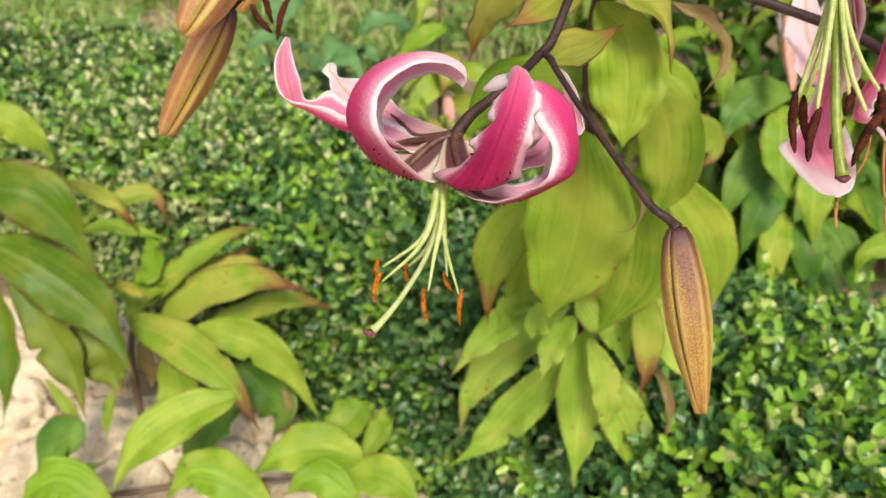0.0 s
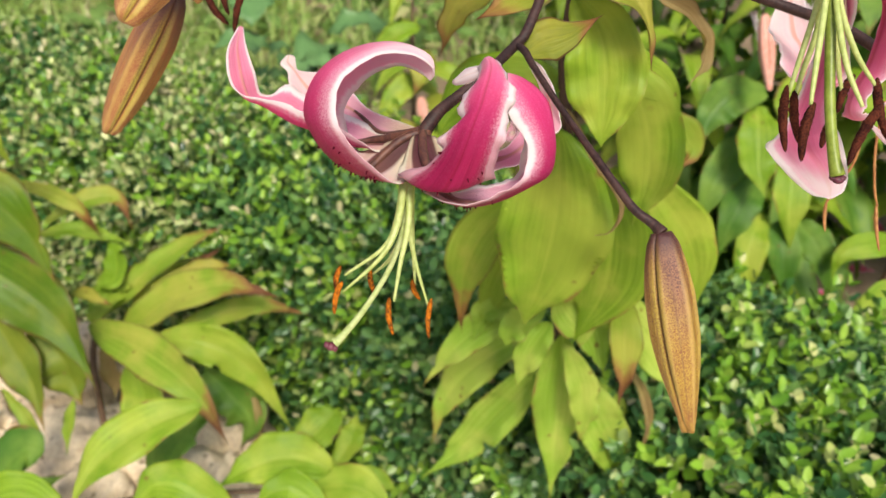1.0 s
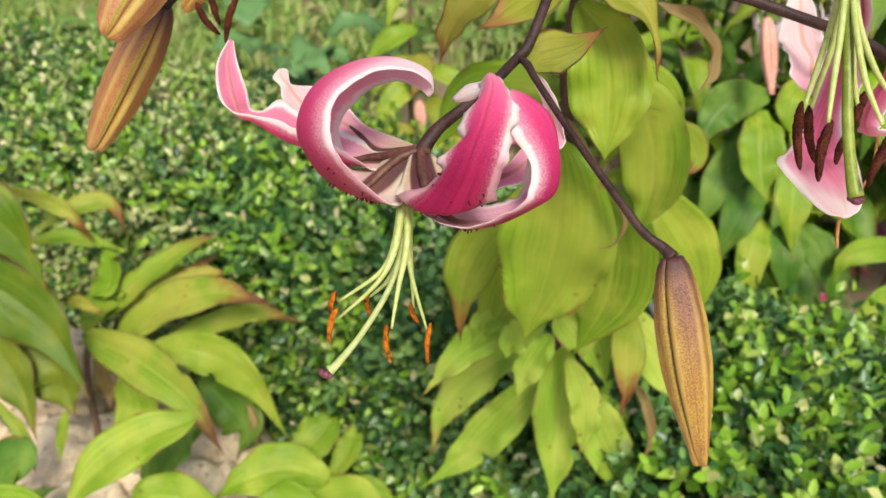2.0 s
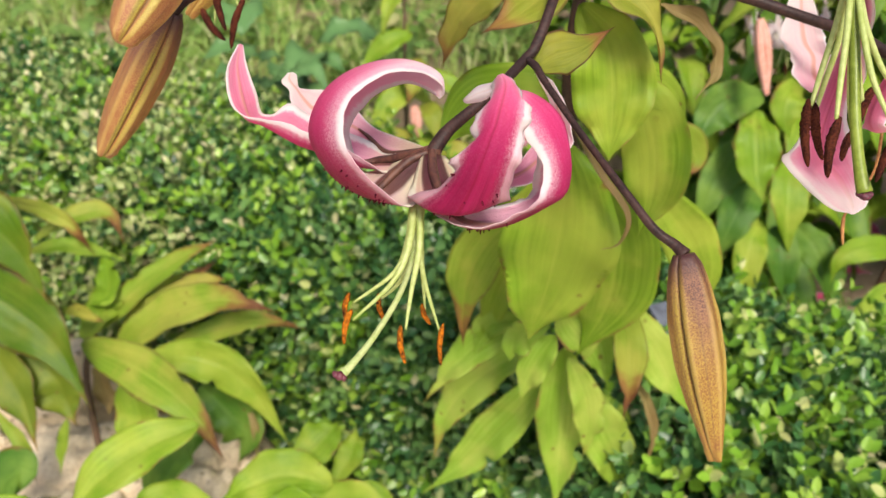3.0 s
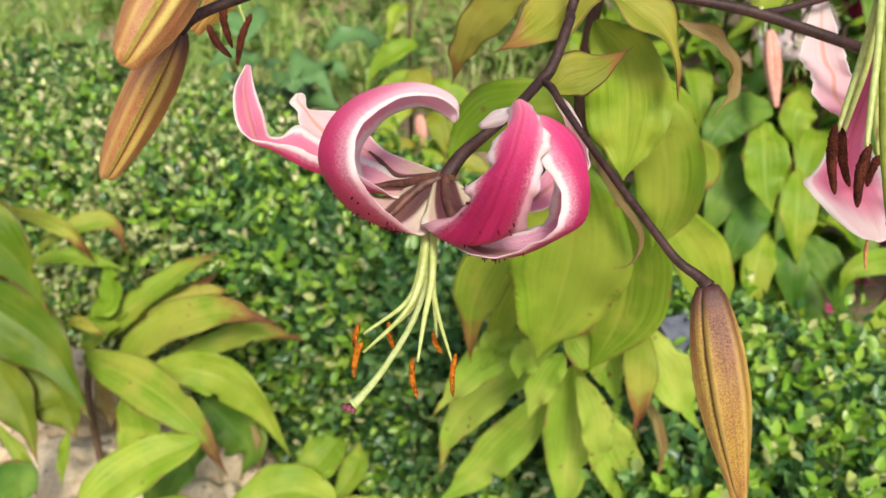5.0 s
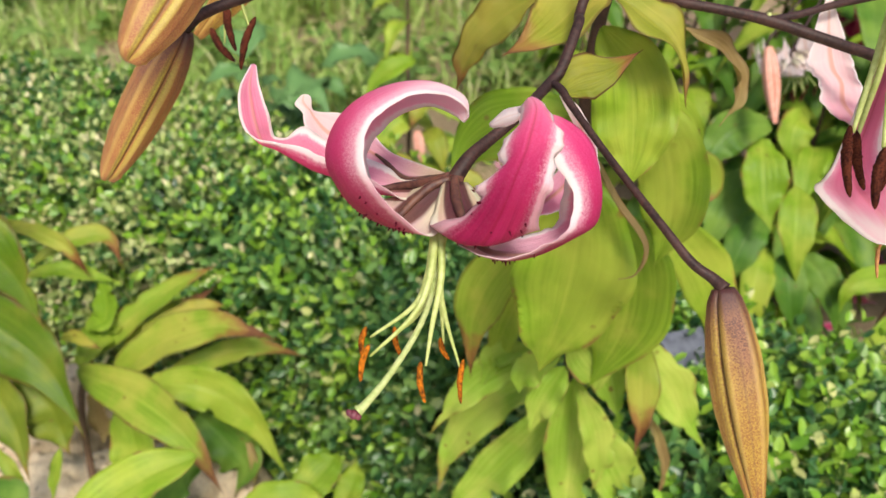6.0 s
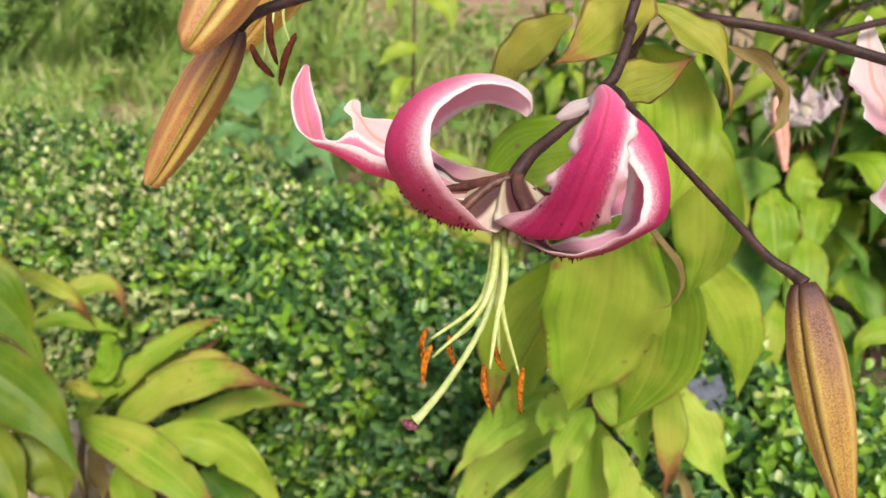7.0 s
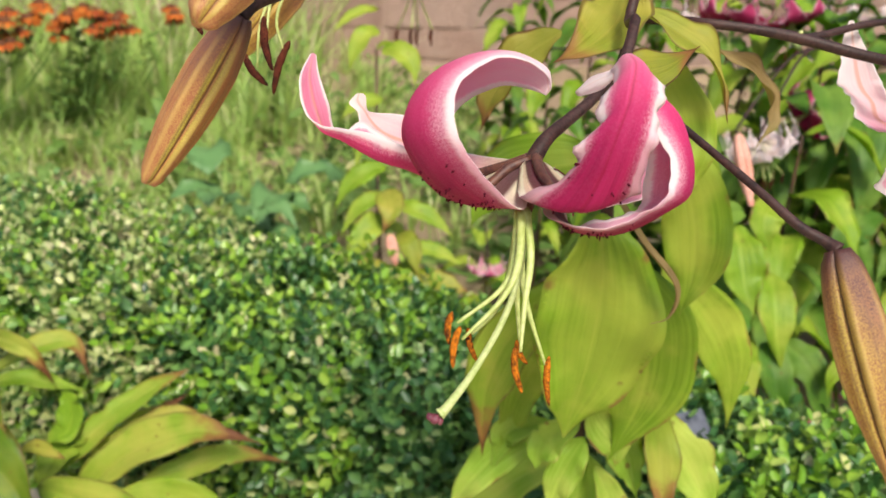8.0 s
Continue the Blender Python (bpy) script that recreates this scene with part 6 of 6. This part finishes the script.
back_lily(tuple(np.array((0.1529, 1.3149, 0.2983)) * (1, 1, 0)), (0.1530, 1.3524, 0.3771), 12, .15, rnd, PALE, [((0.1432, 1.1362, 0.3877), .07, (0, -.2, -1))], label="small lily shoot with a pink flower behind the hedge")


# ---- weeds and far bed behind the hedge ----
PATCH = (-1.15, 2.55)  # bare dry soil


def grass(name, count, area, tall, seed, width=0.005):
    """Arching blades rooted in the ground, in one mesh."""
    rng = np.random.default_rng(seed)
    x0, x1, y0, y1 = area
    hub = np.stack([rng.uniform(x0, x1, count // 14 + 1), rng.uniform(y0, y1, count // 14 + 1)], 1)
    p = hub[rng.integers(0, len(hub), count)] + rng.normal(0, 0.035, (count, 2))
    p = p[np.hypot((p[:, 0] - PATCH[0]) / 0.30, (p[:, 1] - PATCH[1]) / 0.25) > rng.uniform(0.5, 1.1, count)]
    count = len(p)
    a = rng.uniform(0, 2 * np.pi, count)
    d = np.stack([np.cos(a), np.sin(a), 0 * a], 1)
    s = np.stack([-np.sin(a), np.cos(a), 0 * a], 1)
    L = rng.uniform(*tall, count)[:, None]
    bend = rng.uniform(0.25, 0.85, count)[:, None]
    wd = width * rng.uniform(0.6, 1.6, count)[:, None]
    base = np.concatenate([p, np.full((count, 1), -0.02)], 1)
    rows = []
    for f in (0.0, 0.35, 0.65, 0.88, 1.0):
        c = base + d * L * bend * f**1.8 + np.array([0, 0, 1.0]) * L * (f - 0.45 * bend * f**2.4)
        rows += [c - s * wd * (1 - f) ** 0.6, c + s * wd * (1 - f) ** 0.6 + 1e-5]
    verts = np.stack(rows, 1).reshape(-1, 3)
    k = (np.arange(count) * 10)[:, None]
    faces = np.concatenate([k + q for q in ([0, 1, 3, 2], [2, 3, 5, 4], [4, 5, 7, 6], [6, 7, 9, 8])]).tolist()
    return mesh_of(name, verts, faces)


def stuff(name, data, material, label, category):
    ob = new(name, data)
    data.materials.append(material)
    return tagged(ob, label, category, kind="stuff")


BLADE = hedge_material("grass_blade", (0.25, 0.43, 0.08), (0.42, 0.59, 0.15), (0.56, 0.67, 0.24), (0.66, 0.62, 0.36), 0.16, 0.5, 0.5)
stuff("grass", grass("grass", 2300, (-2.6, 0.35, 1.75, 3.6), (0.12, 0.34), 21, 0.0045), BLADE, "loose tufts of light green grass", "grass")
stuff("grass", grass("grass", 3000, (-2.3, -0.5, 2.0, 3.3), (0.10, 0.26), 24, 0.005), BLADE, "short bright green grass behind the hedge", "grass")
stuff("grass", grass("grass", 1700, (-3.6, -0.1, 3.0, 4.5), (0.15, 0.42), 22, 0.006), BLADE, "taller light green grass by the wall", "grass")


stuff("grass", grass("grass", 1500, (-4.2, -0.45, 3.1, 4.6), (0.45, 0.95), 23, 0.007), BLADE, "tall green grass and stalks before the wall", "grass")


def ground_cover(count, area, seed, size):
    rng = np.random.default_rng(seed)
    x0, x1, y0, y1 = area
    c = np.stack([rng.uniform(x0, x1, count), rng.uniform(y0, y1, count), rng.uniform(0.01, 0.16, count) ** 1.2], 1)
    keep = np.array([noise.noise(Vector((q[0] * 2.2, q[1] * 2.2, 5.0))) > -0.08 for q in c])
    keep &= np.hypot((c[:, 0] - PATCH[0]) / 0.30, (c[:, 1] - PATCH[1]) / 0.25) > rng.uniform(0.75, 1.1, count)
    c = c[keep]
    m = len(c)
    a = rng.uniform(0, 6.28, m)
    ax = unit(np.stack([np.cos(a), np.sin(a), rng.uniform(-0.2, 0.7, m)], 1))
    L = size * rng.uniform(0.5, 1.4, m)
    return leaf_cloud("weeds", c, ax, unit(np.array([0, 0, 1.0]) + rng.normal(0, 0.3, (m, 3))), L, L * rng.uniform(0.4, 0.7, m))


stuff("weed_carpet", ground_cover(6500, (-2.8, 0.6, 1.62, 4.4), 31, 0.06), WEED, "low mixed green weeds covering the soil", "weeds")


def weed(at, tall, size, count, rnd, material, label, category="weed"):
    """A broad-leaved weed: a few stems with ragged leaves on thin stalks."""
    ob = thing("weed_plant", label, category, "weeds behind the hedge", at=at)
    for s in range(3):
        a = rnd.uniform(0, 6.28)
        tip = np.array([math.cos(a) * tall * .3, math.sin(a) * tall * .3, tall * rnd.uniform(.7, 1.0)])
        line = glide([(0, 0, -.02), tip * (.25, .25, .55), tip], 12)
        part("stem", tube("stem", line[::3], [.003, .0015], 6, 8), WEED_BLUE if material is WEED_BLUE else WEED, ob)
        for k in range(count):
            p = line[int(2 + 9 * (k + .5) / count)]
            b = rnd.uniform(0, 6.28)
            d = np.array([math.cos(b), math.sin(b), 0])
            L = size * rnd.uniform(.6, 1.2)
            pts = [p, p + d * L * .4 + (0, 0, L * .2), p + d * L * .75 + (0, 0, L * .1), p + d * L - (0, 0, L * .2)]
            leaf(ob, np.array(pts) + at, L * rnd.uniform(.38, .6), (0, -.2, 1), material, .25, .1, rnd.uniform(.3, .45), n=(9, 5))
    return ob


rnd = random.Random(5)
weed(tuple((-0.4009, 1.7086, 0.2195) * np.array((1, 1, 0))), .46, .17, 5, rnd, WEED_BLUE, "broad-leaved weed with large blue-green leaves")
for x, y, tall, size, mat in ((-1.15, 2.1, .38, .11, WEED), (-.75, 2.35, .42, .12, WEED), (-.15, 2.0, .34, .10, WEED), (-.5, 1.85, .30, .10, WEED_BLUE), (-1.7, 2.3, .40, .10, WEED), (-.25, 2.6, .46, .12, WEED), (.15, 2.4, .36, .11, WEED),
                              (-.5, 3.2, .46, .12, WEED), (-2.2, 2.8, .5, .13, WEED), (-1.3, 3.6, .55, .14, WEED), (-2.0, 3.6, .6, .14, WEED), (-.8, 3.9, .5, .13, WEED_BLUE), (-2.7, 3.3, .6, .14, WEED)):
    weed((x, y, 0.0), tall, size, 4, rnd, mat, "leafy green weed growing behind the hedge")

ORANGE = simple("orange_ray", (0.22, 0.022, 0.006), (0.66, 0.19, 0.015), 60.0, 0.6, 0.3, 0.2, 0.0005, 0.2)
CONE = simple("brown_cone", (0.05, 0.018, 0.008), (0.16, 0.06, 0.02), 300.0, 0.9)


def sneezeweed(at, heads, rnd):
    """A tall daisy bush with orange drooping rays round brown cones."""
    ob = thing("daisy_bush", "orange daisy bush with brown cones and green leaves", "flower", "orange daisies", at=at)
    heads = [tuple(np.array(q) + (rnd.uniform(-.06, .06), rnd.uniform(-.05, .09), rnd.uniform(-.05, .05)) * np.array(k)) for q in heads for k in (0, 1, 1)]
    for px in heads:
        h = np.array(px) - at
        part("stem", tube("stem", [(h[0] * .3, h[1] * .3, -.02), (h[0] * .8, h[1] * .8, h[2] * .6), tuple(h)], [.004, .0025, .002], 6, 10), WEED, ob)
        head = part("flower_head", ball(.021, .9, int(h[0] * 100), .1), CONE, ob, "brown cone with orange rays")
        head.location = h
        for k in range(11):
            a = k * 6.283 / 11 + rnd.uniform(-.1, .1)
            d = np.array([math.cos(a), math.sin(a), 0])
            w = np.array(px)
            leaf(head, [w + d * .008, w + d * .022, w + d * .036 - (0, 0, .008), w + d * .046 - (0, 0, .022)], .022, (0, 0, 1), ORANGE, .1, .05, .62, "ray", (6, 5))
        for k in range(5):
            f = .25 + .13 * k
            p = np.array(at) + (h[0] * f, h[1] * f, h[2] * f)
            a = rnd.uniform(0, 6.28)
            d = np.array([math.cos(a), math.sin(a), .3])
            leaf(ob, [p, p + d * .05, p + d * .09, p + d * .12 - (0, 0, .03)], .03, (0, 0, 1), WEED, .25, .08, n=(8, 5))
    return ob


sneezeweed((-1.95, 2.75, 0.0), [(-1.4388, 2.8931, 0.5587), (-1.4198, 2.9117, 0.4842), (-1.3564, 2.9956, 0.5541), (-1.3029, 2.9645, 0.4975), (-1.4285, 2.8434, 0.4558), (-1.5217, 2.8805, 0.5188), (-1.2493, 2.9842, 0.5475)], rnd)
sneezeweed((-1.4, 2.95, 0.0), [(-1.2185, 3.0413, 0.5558), (-1.1552, 3.0765, 0.5235), (-1.1816, 3.0033, 0.4820), (-1.1111, 3.0642, 0.5047), (-0.9047, 3.1636, 0.5137)], rnd)

# ---- fallen petals on the soil ----
for k, (x, y) in enumerate(((.98, 1.22), (1.1, 1.4), (.86, 1.12), (1.2, 1.25), (.75, 1.3), (1.02, 1.6))):
    ob = thing("fallen_petal", "withered crimson petal lying on the soil", "petal", "fallen petals", at=(x, y, 0.0))
    a = k * 1.7
    d = np.array([math.cos(a), math.sin(a), 0]) * .05
    c = np.array([x, y, -.004])
    leaf(ob, [c - d, c - d * .3 + (0, 0, .006), c + d * .4 + (0, 0, .006), c + d], .026, (0, 0, 1), PETAL, .3, .1, .5, "petal_blade", (10, 7))


# ---- pale rough stones of the path's edge ----
def rough_stone(seed, sx, sy, sz):
    bm = bmesh.new()
    bmesh.ops.create_icosphere(bm, subdivisions=4, radius=1.0)
    for v in bm.verts:
        c = v.co.copy()
        k = 1 + .18 * noise.noise(c * 1.4 + Vector((seed, 0, 0))) + .15 * noise.noise(c * 4 + Vector((0, seed, 0))) + .08 * noise.noise(c * 10) + .04 * noise.noise(c * 22)
        e = Vector([math.copysign(abs(q) ** .62, q) for q in c]) * k
        v.co = Vector((e.x * sx, e.y * sy, e.z * sz))
    me = bpy.data.meshes.new("stone")
    bm.to_mesh(me)
    bm.free()
    me.polygons.foreach_set("use_smooth", np.ones(len(me.polygons), bool))
    return me


side = unit(np.gradient(HEDGE_LINE, axis=0))[:, ::-1] * (1, -1)
rim = [(p[0], p[1], .012) for p in (HEDGE_LINE + side * .25)[20::6]] + [(2.6, -.6, .012), (2.7, -2.6, .012), (-3.6, -2.6, .012), (-3.5, .9, .012)]
path = new("pavement", mesh_of("pavement", rim, [tuple(range(len(rim)))[::-1]]))
path.data.materials.append(GRAVEL)
tagged(path, "pale limestone path beside the hedge", "path", kind="structure")
rnd = random.Random(3)
stones = [rough_stone(k, .12 + .03 * (k % 3), .095 + .02 * (k % 2), .06) for k in range(5)]
for iy in range(6):
    for ix in range(10):
        x, y = -1.9 + ix * .235 + (iy % 2) * .11 + rnd.uniform(-.02, .02), -.05 + iy * .17 + rnd.uniform(-.02, .02)
        if y > .88 - .62 * max(0, x + .95) + .02:
            continue
        ob = part("stone", stones[(ix * 3 + iy) % 5], LIMESTONE, path)
        ob.location, ob.rotation_euler = (x, y, .04 + .015 * math.sin(7 * x + 3 * y)), (rnd.uniform(-.08, .08), rnd.uniform(-.08, .08), rnd.uniform(0, 6.28))


# ---- rough limestone rocks at the foot of the lilies ----
def rock(seed, size):
    bm = bmesh.new()
    bmesh.ops.create_icosphere(bm, subdivisions=5, radius=1.0)
    for v in bm.verts:
        c = v.co.copy()
        k = 1 + .20 * noise.noise(c * 1.3 + Vector((seed * 3.7, 0, 0))) + .18 * noise.noise(c * 3.2 + Vector((0, seed, 0))) + .10 * noise.noise(c * 8) + .06 * noise.noise(c * 19) + .035 * noise.noise(c * 38)
        pit = noise.noise(c * 6 + Vector((seed, 4, 0)))
        k -= .5 * max(0.0, pit - .22)
        e = Vector([math.copysign(abs(q) ** .7, q) for q in c]) * k
        v.co = Vector((e.x * size[0], e.y * size[1], e.z * size[2]))
    me = bpy.data.meshes.new("limestone_rock")
    bm.to_mesh(me)
    bm.free()
    me.polygons.foreach_set("use_smooth", np.ones(len(me.polygons), bool))
    me.materials.append(LIMESTONE)
    return me


rnd = random.Random(17)
rocks = [rock(k, (.105 + .012 * k, .085 + .01 * (k % 3), .105 + .008 * (k % 2))) for k in range(4)]
for iy in range(4):
    for ix in range(5):
        x, y = -.90 + ix * .165 + (iy % 2) * .07 + rnd.uniform(-.02, .02), .24 + iy * .135 + rnd.uniform(-.015, .015)
        if y > .66 - .75 * max(0, x + .55):
            continue
        ob = new("limestone_rock", rocks[(ix + 2 * iy) % 4])
        ob.location, ob.rotation_euler = (x, y, .095 + rnd.uniform(-.015, .01)), (rnd.uniform(-.1, .1), rnd.uniform(-.1, .1), rnd.uniform(0, 6.28))
        tagged(ob, "rough pale cream limestone rock among low lily leaves", "rock", "limestone rocks")

# ---- old stone wall at the back ----
def slab(name, x0, x1, y0, y1, z0, z1):
    v = [(x, y, z) for x in (x0, x1) for y in (y0, y1) for z in (z0, z1)]
    return mesh_of(name, v, [(0, 1, 3, 2), (4, 6, 7, 5), (0, 4, 5, 1), (2, 3, 7, 6), (0, 2, 6, 4), (1, 5, 7, 3)], smooth=False)


wall = new("wall_north", slab("wall_north", -9, 9, 4.75, 5.15, -.1, 2.3))
wall.data.materials.append(MORTAR)
tagged(wall, "old pinkish brown stone wall behind the flower beds", "wall", kind="structure")


def wall_stone(seed, w, h):
    bm = bmesh.new()
    bmesh.ops.create_cube(bm, size=1.0)
    bmesh.ops.bevel(bm, geom=bm.edges[:], offset=.06, segments=2, affect="EDGES")
    for v in bm.verts:
        n = noise.noise(v.co * 2.5 + Vector((seed * 2.3, 0, 0)))
        v.co = Vector((v.co.x * w * (1 + .05 * n), v.co.y * .08 * (1 + .3 * n), v.co.z * h * (1 + .06 * n)))
    me = bpy.data.meshes.new("stone")
    bm.to_mesh(me)
    bm.free()
    return me


courses = [[wall_stone(k * 7 + s, w, .175) for s in range(3)] for k, w in enumerate((.24, .34, .44))]
rnd = random.Random(8)
for row in range(8):
    x = -3.4 + rnd.uniform(0, .2)
    while x < 3.6:
        k = rnd.randrange(3)
        w = (.24, .34, .44)[k] + .012
        ob = part("stone", courses[k][rnd.randrange(3)], STONE, wall)
        ob.location = (x + w / 2, 4.775 + rnd.uniform(-.006, .006), .09 + row * .186)
        x += w


# ---- grey shard caught behind the hedge ----
SLATE = simple("grey_slate", (0.05, 0.055, 0.07), (0.13, 0.14, 0.17), 80.0, 0.35, 0.5, 0.3, 0.001)
shard = thing("slate_shard", "small blue-grey slate shard leaning in the hedge", "slate", at=(0.3054, 0.4750, 0.4961))
bm = bmesh.new()
bmesh.ops.create_cube(bm, size=1.0)
bmesh.ops.bevel(bm, geom=bm.edges[:], offset=.03, segments=1, affect="EDGES")
for v in bm.verts:
    v.co = Vector((v.co.x * .06 * (1 + .3 * v.co.y), v.co.y * .05, v.co.z * .005))
shard_mesh = bpy.data.meshes.new("slate_plate")
bm.to_mesh(shard_mesh)
bm.free()
part("slate_plate", shard_mesh, SLATE, shard).rotation_euler = (.5, .1, .4)
